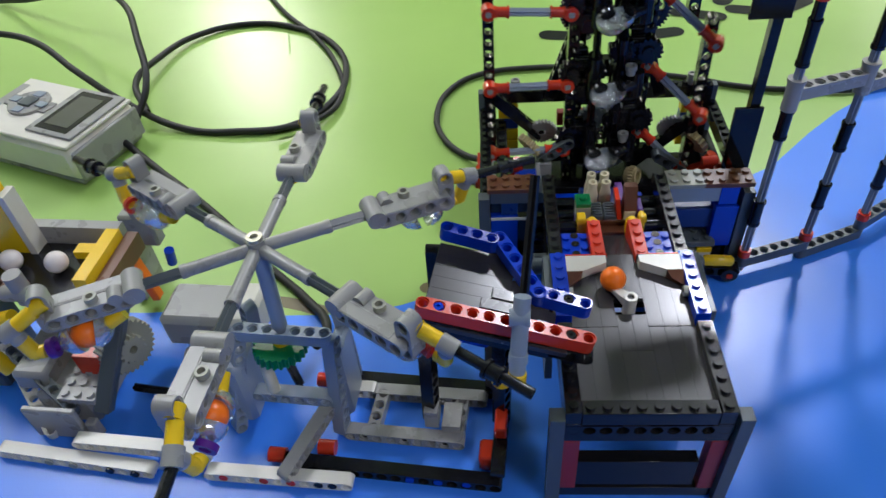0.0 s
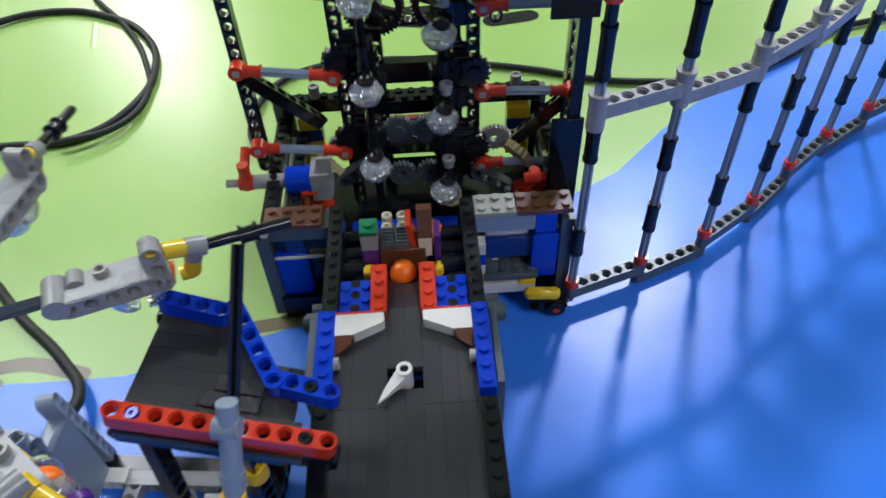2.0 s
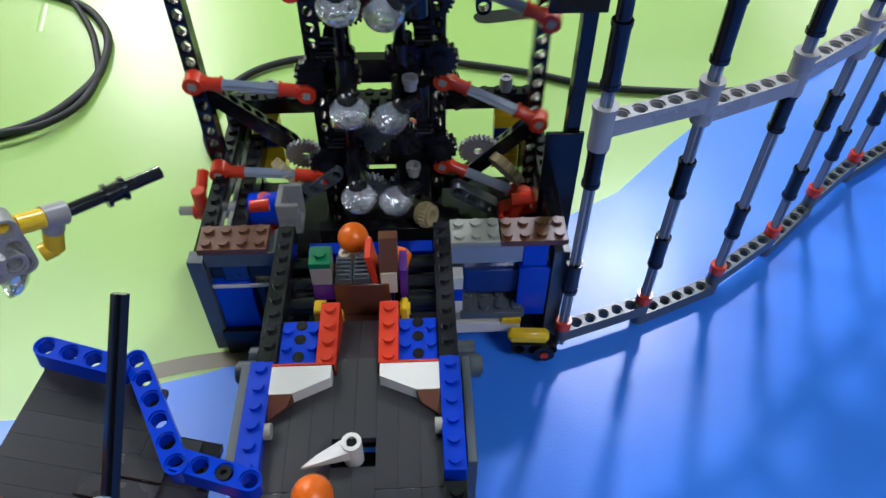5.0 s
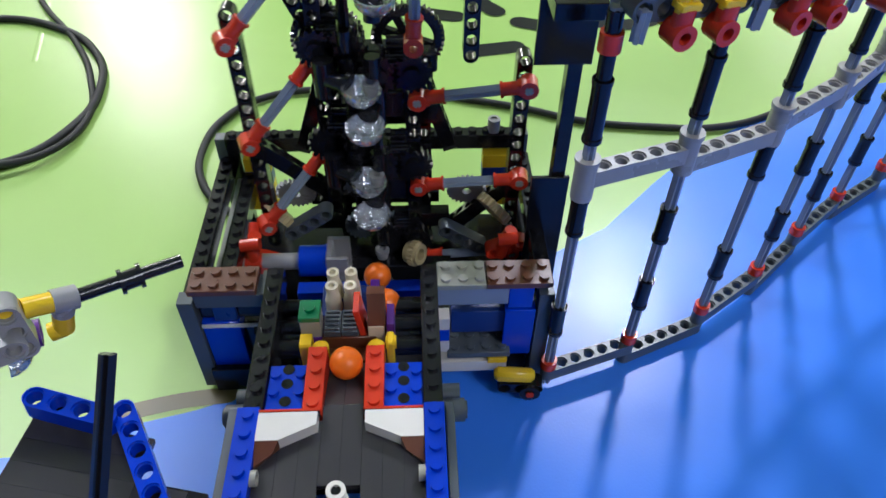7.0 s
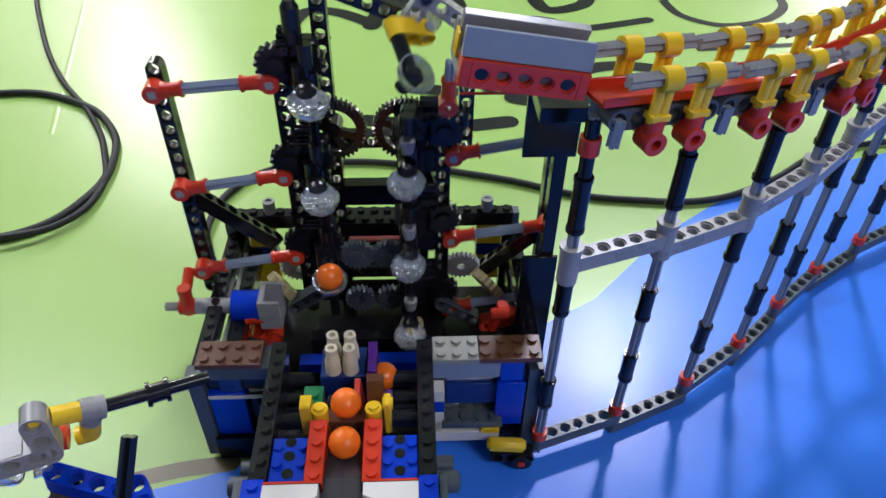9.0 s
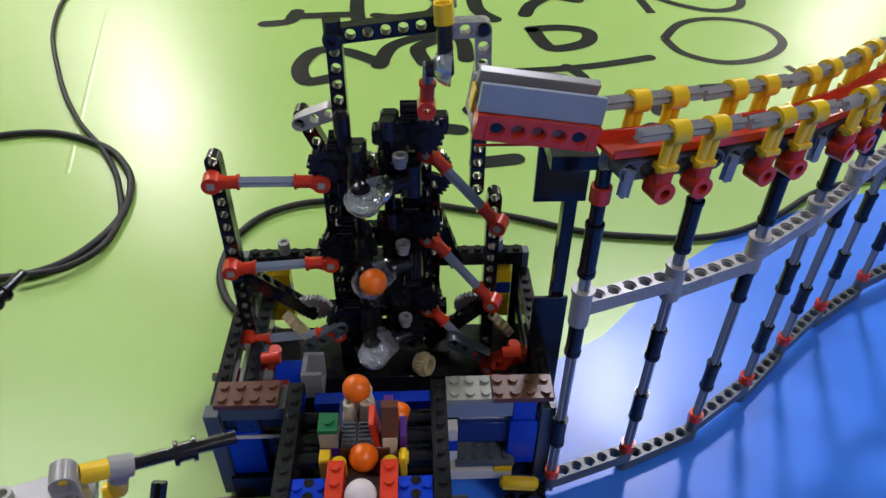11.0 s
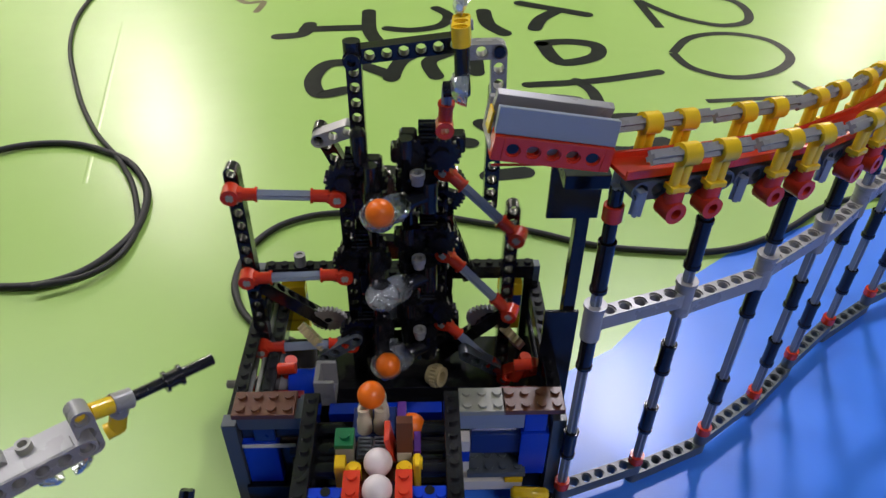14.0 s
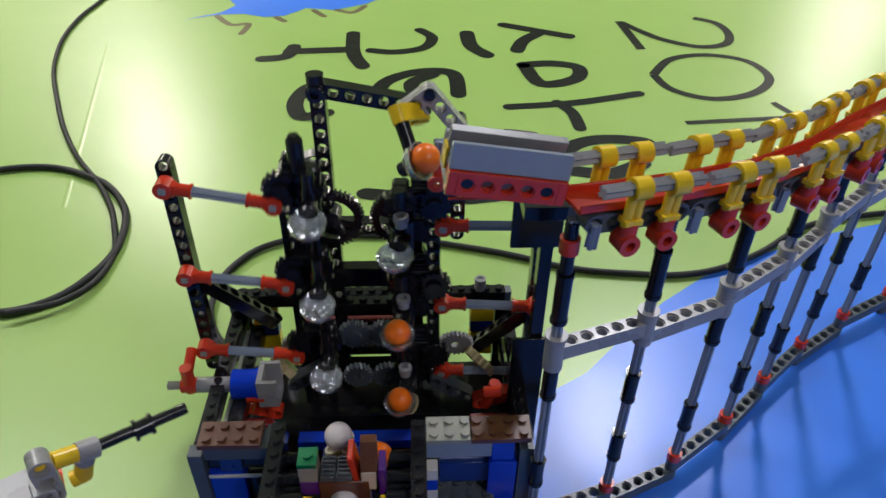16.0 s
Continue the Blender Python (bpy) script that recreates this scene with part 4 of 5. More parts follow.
part("end_axle", Shape().axle((8.3, 5.9, 0.8), (8.3, 6.0, 0.8), 0.2), RED, track)


# ---- the turning wheel that carries balls over ----
WHEEL = Vector((-18.2, -6.2, 13.95))
carrier = thing("ball_carousel", "grey six-armed ball carousel on a grey frame standing on the sheet", "ball machine")


def lay(n, p, q, rx=0, square=False):
    """A beam of n holes from p towards q, its holes turned by rx about its length."""
    return Shape().liftarm(n, along(p, q) @ T(0, 0, 0, rx), square)


part("base_beam", lay(11, (-22.9, -10.9, 0.4), (-14.9, -10.9, 0.4), 90), WHITE, carrier)
part("base_beam", lay(13, (-36.2, -10.5, 0.4), (-26.2, -11.1, 0.4), 90), WHITE, carrier)
part("base_beam", lay(11, (-31.2, -10.0, 1.2), (-22.4, -10.2, 1.2), 90), WHITE, carrier)
part("base_beam", lay(16, (-18.6, -9.9, 0.4), (-6.6, -10.3, 0.4), 90), BLACK, carrier)
part("base_beam", lay(13, (-16.6, -3.9, 0.4), (-6.6, -4.2, 0.4), 90), BLACK, carrier)
part("base_beam", lay(3, (-16.2, -4.7, 0.45), (-14.4, -4.7, 0.45), 90), WHITE, carrier)
part("base_beam", lay(9, (-14.2, -4.8, 0.45), (-7.4, -4.9, 0.45), 90), GREY, carrier)
part("base_beam", lay(9, (-15.3, -7.7, 0.45), (-8.2, -7.9, 0.45), 90), GREY, carrier)
part("base_beam", lay(4, (-14.0, -7.6, 0.45), (-13.8, -4.9, 0.45)), GREY, carrier)
part("base_beam", lay(4, (-9.0, -7.8, 0.45), (-8.9, -5.0, 0.45)), GREY, carrier)
part("base_beam", lay(8, (-6.5, -10.0, 1.2), (-6.4, -4.2, 1.2), 90), BLACK, carrier)
part("corner_block", Shape().box(-7.6, -9.5, 0.1, -6.2, -8.2, 1.5, c=0.15), RED, carrier)
part("corner_block", Shape().box(-6.8, -8.3, 1.6, -6.1, -6.8, 2.5, c=0.1), RED, carrier)
part("base_beam", lay(6, (-18.3, -11.0, 1.0), (-16.3, -7.4, 2.6), 90), GREY, carrier)
part("frame_top", lay(7, (-20.6, -6.6, 7.9), (-15.8, -6.7, 7.9)), BLUEGREY, carrier)
part("frame_leg", lay(10, (-20.9, -6.6, 7.6), (-22.2, -7.9, 0.6), 90), BLUEGREY, carrier)
part("frame_leg", lay(10, (-15.6, -6.6, 7.6), (-15.9, -7.6, 0.5), 90), BLUEGREY, carrier)
part("frame_leg", lay(10, (-15.6, -4.6, 7.6), (-15.9, -3.6, 0.5), 90), BLUEGREY, carrier)
part("frame_leg", lay(10, (-20.9, -4.6, 7.6), (-22.0, -3.8, 0.5), 90), BLUEGREY, carrier)
part("frame_panel", Shape().box(-16.0, -7.0, 1.0, -15.2, -4.4, 6.6, c=0.2), BLUEGREY, carrier)
part("frame_panel", Shape().box(-22.0, -7.8, 0.8, -20.9, -5.0, 5.8, c=0.3), BLUEGREY, carrier)
part("frame_cross", lay(6, (-20.4, -7.2, 3.2), (-16.2, -7.3, 3.2), 90), BLUEGREY, carrier)
part("drive_gear", Shape().gear((-18.6, -6.6, 6.7), (0, 0.15, 1), 1.5, 24, 0.6), GREEN, carrier, "green crown gear under the wheel")
part("drive_hub", Shape().cyl((-18.5, -6.4, 6.9), (-18.5, -6.4, 7.4), 0.5), YELLOW, carrier)
part("gear_post", Shape().cyl((-19.5, -7.2, 3.2), (-19.5, -7.2, 6.2), 0.35), CREAM, carrier)
part("drive_axle", Shape().axle((-18.3, -6.4, 3.0), (-18.6, -6.6, 6.7), 0.25), BLACK, carrier)
part("shaft", Shape().cyl((-18.4, -6.35, 7.2), (-18.2, -6.2, 13.4), 0.42), BLUEGREY, carrier)
for x, y in ((-19.8, -9.6), (-17.0, -8.9), (-18.2, -4.2)):
    part("foot_bush", Shape().cyl((x, y, 0.5), (x + 1.0, y, 0.5), 0.45), RED, carrier)
part("motor", Shape().box(-27.6, -4.0, 2.8, -21.6, -0.6, 5.4, c=0.4), GREY, carrier, "grey motor block")
part("motor_front", Shape().box(-23.4, -4.06, 2.9, -21.5, -0.5, 5.5, c=0.3), WHITE, carrier)
for x in (-26.2, -24.6):
    part("motor_pin", Shape().cyl((x, -4.4, 2.6), (x + 2.6, -4.6, 2.6), 0.5), GREY, carrier)
part("motor_pin", Shape().cyl((-25.6, -5.3, 1.6), (-22.4, -5.4, 1.6), 0.5), GREY, carrier)
part("worm_gear", Shape().gear((-23.9, -6.9, 4.2), (0.2, 1, 0.1), 1.0, 12, 1.2), DGREY, carrier)
part("cross_axle", Shape().axle((-29.0, -6.6, 2.0), (-21.5, -7.2, 2.0), 0.24), BLACK, carrier)
part("motor_arm", Shape().box(-24.6, -6.6, 0.4, -22.6, -5.0, 3.4, c=0.3), GREY, carrier)

rotor = part("rotor", Shape().cyl((0, 0, -0.5), (0, 0, 0.55), 0.45, 18), GREY, carrier, "six-armed rotor with grey tubes and cup ends")
rotor.matrix_basis = metres(T(*WHEEL))
part("hub_cap", Shape().tube((0, 0, 0.55), (0, 0, 0.75), 0.4, 0.2), STEEL, rotor)
for k in range(6):
    a = T(0, 0, 0, 0, 0, 60 * k)
    s = Shape().cyl((0.4, 0, 0.0), (3.5, 0, -0.05), 0.33, 14, m=a).tube((3.4, 0, -0.05), (3.7, 0, -0.05), 0.36, 0.2, 14, a)
    part("arm_tube", s, GREY, rotor)
    part("arm_axle", Shape().axle((3.4, 0, -0.05), (6.0, 0, -0.1), 0.27, a), DGREY, rotor)
    s = Shape().liftarm(5, a @ T(6.3, -0.45, -0.2, 90), w=0.42).liftarm(5, a @ T(6.3, 0.35, -0.2, 90), w=0.38).cyl((5.9, -0.82, 0.0), (5.9, 0.72, 0.0), 0.5, 18, m=a)
    s.cyl((6.7, 0.0, 0.15), (6.7, 0.75, 0.15), 0.34, m=a).box(6.2, -0.82, 0.1, 9.2, -0.1, 0.26, a, c=0.08).liftarm(3, a @ T(9.75, -0.1, -0.6, 90, -90), w=0.42, h=0.42)
    part("arm_block", s, GREY, rotor, "grey beam block on the arm")
    part("arm_bush", Shape().tube((7.7, 0.3, 0.1), (7.7, 0.3, 0.5), 0.3, 0.18, 16, a), OLDGREY, rotor)
    s = Shape().cyl((9.5, 0.1, 0.75), (10.1, 0.15, 0.6), 0.38, m=a).cyl((10.1, 0.2, 0.5), (11.0, 0.4, 0.15), 0.36, m=a).cyl((11.1, 0.55, -0.55), (10.85, 0.7, -1.5), 0.36, m=a).cyl((10.9, 0.7, -1.45), (10.4, 0.75, -1.5), 0.34, m=a)
    part("arm_joint", s, YELLOW, rotor, "yellow angle joint")
    part("cup_joint", Shape().cyl((6.7, 0.4, -1.0), (7.6, 0.5, -1.3), 0.36, m=a), YELLOW, rotor)
    part("tip_joint", Shape().cyl((10.95, 0.4, 0.15), (11.7, 0.52, -0.1), 0.43, m=a).cyl((11.3, 0.45, 0.0), (11.1, 0.55, -0.6), 0.38, m=a), GREY, rotor)
    part("arm_cup", Shape().bowl(0.85, a @ T(8.95, 0.5, -1.45, 0, -75)).bowl(0.85, a @ T(8.2, 0.5, -1.45, 0, 75)), CLEAR, rotor, "clear plastic cup on the arm")
    part("cup_ring", Shape().tube((9.85, 0.85, -1.35), (10.15, 0.82, -1.4), 0.5, 0.28, 16, a), (BLUE, GREY, RED, PURPLE, PURPLE, RED)[k], rotor)
    part("tip_axle", Shape().cyl((11.6, 0.53, -0.1), (15.3, 0.7, -0.4), 0.25, 10, m=a).cyl((13.2, 0.6, -0.28), (13.8, 0.63, -0.31), 0.36, m=a).tube((13.1, 0.6, -0.27), (13.25, 0.6, -0.28), 0.46, 0.2, 12, a).tube((13.75, 0.63, -0.31), (13.9, 0.63, -0.32), 0.46, 0.2, 12, a), BLACK, rotor, "black axle tip")

# ---- tray between the wheel and the hopper ----
tray = thing("transfer_tray", "raised tray of grey tiles edged with red and blue beams", "ball tray")
tm = T(-6.3, -4.9, 10.45, 0, 10, -4)
TILE_X = Shape().box(0, 0.002, -0.3, 1, 0.798, 0, c=0.006).mesh("tile", TILEGREY)
for i in range(7):
    for u0, u1 in ((-3.8, 0.3), (0.31, 3.4 - 0.35 * i)):
        if u1 - u0 > 0.4 and not (i > 4 and u0 > 0):
            ob = new("tile", TILE_X)
            ob.parent = tray
            ob.matrix_basis = metres(tm @ T(u0, -3.4 + 0.8 * i, 0.0)) @ Matrix.Diagonal((u1 - u0, 1, 1, 1))
part("tray_base", Shape().box(-3.75, -3.35, -0.75, 2.6, 0.8, -0.32, tm).box(-3.75, 0.8, -0.75, 0.2, 2.1, -0.32, tm), BLACK, tray)
for k in range(3):
    part("ramp_plate", Shape().box(-1.6 + 0.5 * k, -2.55 + 0.75 * k, 0.0, 1.3, -1.85 + 0.75 * k, 0.12 + 0.04 * k, tm), TILEGREY, tray, "glossy dark ramp plate")
part("edge_beam", lay(11, (-10.1, -7.6, 11.7), (-2.1, -8.0, 10.1)), RED, tray, "red perforated edge beam")
part("edge_beam", lay(4, (-9.5, -2.4, 11.9), (-7.2, -2.75, 11.5)), BLUE, tray, "blue perforated edge beam")
part("edge_beam", lay(6, (-6.75, -2.3, 11.2), (-4.75, -5.4, 10.7)), BLUE, tray, "blue angled edge beam")
part("edge_beam", lay(4, (-4.7, -5.45, 10.55), (-2.2, -5.95, 10.25)), BLUE, tray, "blue perforated edge beam")
part("edge_beam", lay(11, (-10.1, -7.6, 10.85), (-2.1, -8.0, 9.25), 90), BLACK, tray)
def pins(parent, material, p, q, spots, up=0.36):
    """Friction pins that sit in some of a beam's holes."""
    d = (Vector(q) - Vector(p)).normalized() * 0.8
    for k in spots:
        c = Vector(p) + d * k
        part("pin", Shape().tube((c.x, c.y, c.z + up - 0.25), (c.x, c.y, c.z + up), 0.25, 0.1, 12).cyl((c.x, c.y, c.z - 0.3), (c.x, c.y, c.z + up - 0.12), 0.24, 12), material, parent)


pins(tray, BLUE, (-10.1, -7.6, 11.7), (-2.1, -8.0, 10.1), (1,))
pins(tray, BLACK, (-10.1, -7.6, 11.7), (-2.1, -8.0, 10.1), (9,))
pins(tray, BLACK, (-4.7, -5.45, 10.55), (-2.2, -5.95, 10.25), (2,))
pins(carrier, BLACK, (-15.3, -7.7, 0.45), (-8.2, -7.9, 0.45), (1, 4, 7))
for k, mt in ((1, RED), (4, RED), (6, RED), (8, BLACK), (9, BLACK)):
    part("pin", Shape().cyl((-22.9 + 0.8 * k, -11.31, 0.4), (-22.9 + 0.8 * k, -10.9, 0.4), 0.26, 12), mt, carrier)
for k, mt in ((4, OLDGREY), (6, OLDGREY), (9, BLACK), (11, BLACK)):
    part("pin", Shape().cyl((-36.2 + 0.798 * k, -11.0 - 0.048 * k, 0.4), (-36.2 + 0.798 * k, -10.6 - 0.048 * k, 0.4), 0.26, 12), mt, carrier)
for k in (9, 11, 13):
    part("pin", Shape().cyl((-18.6 + 0.8 * k, -10.6, 0.4), (-18.6 + 0.8 * k, -10.2, 0.4), 0.26, 12), BLUE, carrier)
part("under_beam", lay(4, (-9.6, -6.4, 8.9), (-7.0, -7.0, 8.9), 90), BLUE, tray)
for p, q in (((-10.4, -6.2, 9.2), (-10.6, -6.8, 0.5)), ((-6.4, -6.4, 9.0), (-6.5, -6.6, 0.9)), ((-7.0, -4.0, 9.0), (-7.1, -4.2, 0.8)), ((-10.6, -1.2, 9.3), (-10.6, -2.0, 0.4))):
    part("leg", Shape().liftarm(11, along(p, q) @ T(0, 0, 0, 90), holes=False), BLACK, tray)
part("leg_band", Shape().cyl((-6.45, -6.5, 4.6), (-6.45, -6.5, 5.6), 0.55), YELLOW, tray)
part("leg_block", Shape().box(-9.9, -7.6, 0.2, -8.8, -5.9, 1.4).box(-10.9, -7.4, 0.9, -10.1, -6.2, 2.4), GREY, tray)
part("mast", Shape().axle((-5.35, -8.3, 12.0), (-4.95, -3.9, 16.9), 0.22), BLACK, tray, "leaning black rod")
part("mast_sleeve", Shape().cyl((-5.5, -9.8, 9.7), (-5.33, -8.0, 13.2), 0.4, 18).tube((-5.47, -9.5, 10.3), (-5.45, -9.3, 10.7), 0.46, 0.3, 18).cyl((-5.9, -8.5, 12.3), (-4.95, -8.5, 12.3), 0.42), BLUEGREY, tray)
part("mast_foot", Shape().cyl((-5.52, -9.95, 9.4), (-5.5, -9.8, 9.9), 0.47), YELLOW, tray)

# ---- feeder bin with white balls, beside the wheel ----
feeder = thing("ball_feeder", "grey and yellow brick feeder bin holding white balls", "ball machine")
part("bin_floor", Shape().box(-40.0, -3.8, 6.4, -31.2, 0.8, 6.9), BLACK, feeder)
part("bin_side", Shape().box(-32.0, -3.6, 6.3, -31.1, 1.0, 8.2), YELLOW, feeder)
part("bin_side", Shape().box(-33.8, -0.6, 6.9, -31.2, 0.3, 7.5), YELLOW, feeder)
part("bin_side", Shape().box(-41.5, 0.9, 6.2, -31.2, 1.7, 8.2), GREY, feeder)
part("bin_end", Shape().box(-31.0, -3.9, 6.2, -30.2, 1.4, 7.6), BROWN, feeder)
part("bin_brace", Shape().box(-0.3, -0.4, 0, 0.3, 0.4, 4.6, T(-30.4, -3.2, 2.2, 0, -8, 0), c=0.1), ORANGE, feeder, "orange angled brace")
part("bin_brace", Shape().box(-0.3, -0.4, 0, 0.3, 0.4, 4.6, T(-30.4, 0.6, 2.2, 0, -8, 0), c=0.1), ORANGE, feeder, "orange angled brace")
part("bin_panel", Shape().box(-41.0, -0.2, 6.8, -37.2, 0.8, 12.2, T(0, 0, 0)), YELLOW, feeder)
part("bin_panel", Shape().box(-37.1, -0.3, 6.8, -36.6, 0.9, 11.6), WHITE, feeder)
part("bin_bar", Shape().liftarm(6, along((-39.5, -3.6, 7.2), (-35, -3.5, 7.2))), BROWN, feeder)
part("bin_peg", Shape().cyl((-35.4, -3.9, 6.6), (-35.4, -3.9, 8.8), 0.55).cyl((-36.6, -4.0, 7.2), (-34.6, -4.1, 7.4), 0.5), GREY, feeder)
part("stand_block", Shape().box(-33.6, 4.0, 3.6, -31.2, 5.2, 6.4, c=0.2).box(-32.6, 4.0, 6.0, -30.6, 5.2, 7.8, c=0.2).box(-33.4, 2.0, 0.2, -32.6, 5.0, 3.6), GREY, feeder)
part("stand_pin", Shape().cyl((-30.5, 3.6, 2.6), (-30.2, 3.4, 4.0), 0.35), BLUE, feeder)
part("feeder_gear", Shape().gear((-29.4, -5.2, 4.3), (0.9, -0.45, 0.15), 1.75, 30, 0.9).gear((-29.1, -5.35, 4.35), (0.9, -0.45, 0.15), 0.9, 14, 1.2), OLDGREY, feeder, "large grey gear wheel")
part("feeder_brick", Shape().box(-31.9, -6.7, 3.2, -30.2, -5.1, 4.9), RED, feeder)
part("feeder_brick", Shape().box(-31.8, -4.9, 4.0, -30.2, -3.8, 6.4), YELLOW, feeder)
part("feeder_plate", Shape().brick(-32.6, -8.6, 2.85, 3, 3, 0.4), GREY, feeder)
part("feeder_beam", lay(8, (-36.5, -6.0, 3.9), (-31.5, -8.9, 2.4)), DGREY, feeder)
part("feeder_beam", lay(6, (-34.0, -2.2, 5.4), (-29.8, -2.8, 5.4), 90), DGREY, feeder)
part("feeder_panel", Shape().box(-34.8, -9.3, 0.15, -31.4, -8.9, 2.9, c=0.1).box(-31.3, -9.2, 0.15, -30.6, -8.6, 1.6, c=0.1), GREY, feeder, "plain grey panel under the feeder")
part("feeder_body", Shape().box(-34.6, -8.2, 0.2, -31.0, -4.2, 2.8, c=0.3).box(-36.0, -7.6, 2.4, -33.6, -3.0, 4.0, c=0.3), GREY, feeder)
part("feeder_arm", Shape().box(-0.5, -0.4, 0, 0.5, 0.4, 7.0, T(-30.0, -8.6, 2.2, -40, 12, 0), c=0.1), DGREY, feeder)
part("feeder_base", Shape().liftarm(10, along((-38.5, -4.5, 3.2), (-33.5, -9.5, 0.5))), WHITE, feeder)
part("feeder_leg", Shape().box(-41, -6.0, 0.1, -38.6, -2.0, 6.2, c=0.2), DGREY, feeder)
part("feeder_joint", Shape().cyl((-38.2, -5.2, 5.6), (-36.0, -5.0, 6.2), 0.5).cyl((-37.8, -6.4, 4.4), (-37.0, -6.4, 2.8), 0.5), YELLOW, feeder)

# ---- control brick ----
control = thing("control_brick", "white and grey programmable control brick lying on the sheet", "controller", at=metres(T(-48.6, 20.6, 0, 0, 0, -17)))
part("case", Shape().box(-6.2, -4.4, 0.6, 6.2, 3.8, 3.9, c=0.5), WHITE, control, "white plastic case")
part("case_foot", Shape().box(-6.0, -4.1, 0.05, 6.0, 3.6, 0.7, c=0.2), GREY, control)
part("face_frame", Shape().box(-6.2, -4.3, 3.9, 6.2, 3.7, 4.25, c=0.12), WHITE, control)
part("display_frame", Shape().box(0.6, -3.4, 4.26, 5.9, 3.5, 4.5, c=0.1), GREY, control)
part("display", Shape().box(1.3, -2.9, 4.5, 5.0, 3.0, 4.54, c=0.01), BLACK, control, "black display window")
part("display_panel", Shape().box(1.8, -2.2, 4.54, 4.5, 2.3, 4.57, c=0.01), SCREEN, control)
part("button_pad", Shape().cyl((-2.4, 0, 4.25), (-2.4, 0, 4.5), 1.9, 24).box(-4.9, -0.8, 4.25, 0.2, 0.8, 4.42, c=0.1), GREY, control)
part("button", Shape().box(-3.1, -0.7, 4.5, -1.7, 0.7, 4.7, c=0.1), DGREY, control)
for dx, dy in ((-2.4, 1.3), (-2.4, -1.3), (-4.0, 0.0), (-0.8, 0.0)):
    part("button", Shape().box(dx - 0.5, dy - 0.4, 4.5, dx + 0.5, dy + 0.4, 4.62, c=0.1), BLUEGREY, control)
part("brand_plate", Shape().box(-6.0, -3.4, 4.26, -5.1, 2.6, 4.3, c=0.02), GREY, control)
part("side_trim", Shape().box(6.2, -4.2, 0.8, 6.6, 3.6, 3.6, c=0.2), GREY, control)

# ---- balls ----
def ball_shape():
    me = bpy.data.meshes.new("ball")
    bm = bmesh.new()
    bmesh.ops.create_icosphere(bm, subdivisions=4, radius=0.7 * S)
    for f in bm.faces:
        f.smooth = True
    bm.to_mesh(me)
    bm.free()
    return me


def ball(material, label):
    me = ball_shape()
    me.materials.append(material)
    return tagged(new("ball", me), label, "ball", "small balls")


orange_label, white_label = "small glossy orange plastic ball", "small white plastic ball"
ball_a, ball_b, ball_c = [ball(ORANGE, orange_label) for i in range(3)]
ball_d, ball_e = [ball(WBALL, white_label) for i in range(2)]
resting = ball(ORANGE, "small orange ball resting behind the brown stop brick")
resting.matrix_world = metres(LIFT @ T(1.55, 7.05, 6.35))


# ---- motion ----
PERIOD, PEAK = 2.8, 12.37
STEP = 0.125
TIMES = [i * STEP for i in range(int(16 / STEP) + 1)]


def phase(t):
    """+1: the left cups reach across, -1: the right cups do, 0: both stand apart."""
    s = math.cos(2 * math.pi * (t - PEAK) / PERIOD)
    u = max(0.0, min(1.0, (abs(s) - 0.12) / 0.78))
    return math.copysign(u, s)


def column_shift(t, side):
    q = phase(t) * (1 if side < 0 else -1)
    if q > 0:
        return Vector((-side * (0.85 if side < 0 else 0.6) * q * q, 0, 0.8 * q))
    a = radians(78) * (-q) ** (0.7 if side < 0 else 1.0)
    return Vector((-side * (1.9 if side < 0 else 2.4) * (1 - math.cos(a)), 0, -2.55 * math.sin(a)))


def cup_turn(t, side):
    q = phase(t) * (1 if side < 0 else -1)
    return (max(0.0, q) * 60 + max(0.0, -q) * 12) * (1 if side < 0 else -1)


def cup_place(t, side, level, rise=0.3):
    """Where a ball lies in a cup, in the lift's space."""
    x, z = (LX, L_Z[level]) if side < 0 else (RX, R_Z[level])
    m = Matrix.Translation(Vector((x, CY, z)) + column_shift(t, side)) @ T(0, 0, 0, 0, 0, cup_turn(t, side))
    return m @ Vector((0, -2.05, rise))


def lever_swing(t):
    """0: the lever's cup takes a ball, 1: it has tipped."""
    w = 2 * math.pi / PERIOD
    return 0.5 - 0.5 * max(-1.0, min(1.0, 1.6 * math.cos(w * (t - 0.08 - PEAK))))


def lever_pose(t):
    u = lever_swing(t)
    p = Vector((1.5, 13.7, 19.5)).lerp(Vector((3.9, 12.6, 25.1)), u)
    return Matrix.Translation(p) @ Matrix.Rotation(radians(112 * u), 4, Vector((1, 1, 1)).normalized())


def crank_pose(t):
    return T(5.8, 14.2, 21.5, 0, 88 * lever_swing(t))


LEVER_BALL = Vector((0.15, -2.3, 0.45))


def body_shift(t, side):
    """How a column's beams and gears move: they lean in further than its cups."""
    reach = max(0.0, phase(t) * -side)
    return column_shift(t, side) + Vector((-side * 1.1, 0.5, 0.5)) * reach


def deck_shift(t, which):
    """Height of a stepping deck over its middle."""
    h = 0.78 * math.cos(2 * math.pi * (t - 11.85) / PERIOD)
    return Vector((0, 0, -h if which == "B" else h))


def beam_shift(t, side):
    q = phase(t)
    reach = (4.1 if q > 0 else 1.5) if side < 0 else (3.8 if q < 0 else 2.4)
    return Vector((-side * reach * q * q, -0.4 * q * q, -2.25 * q * q))


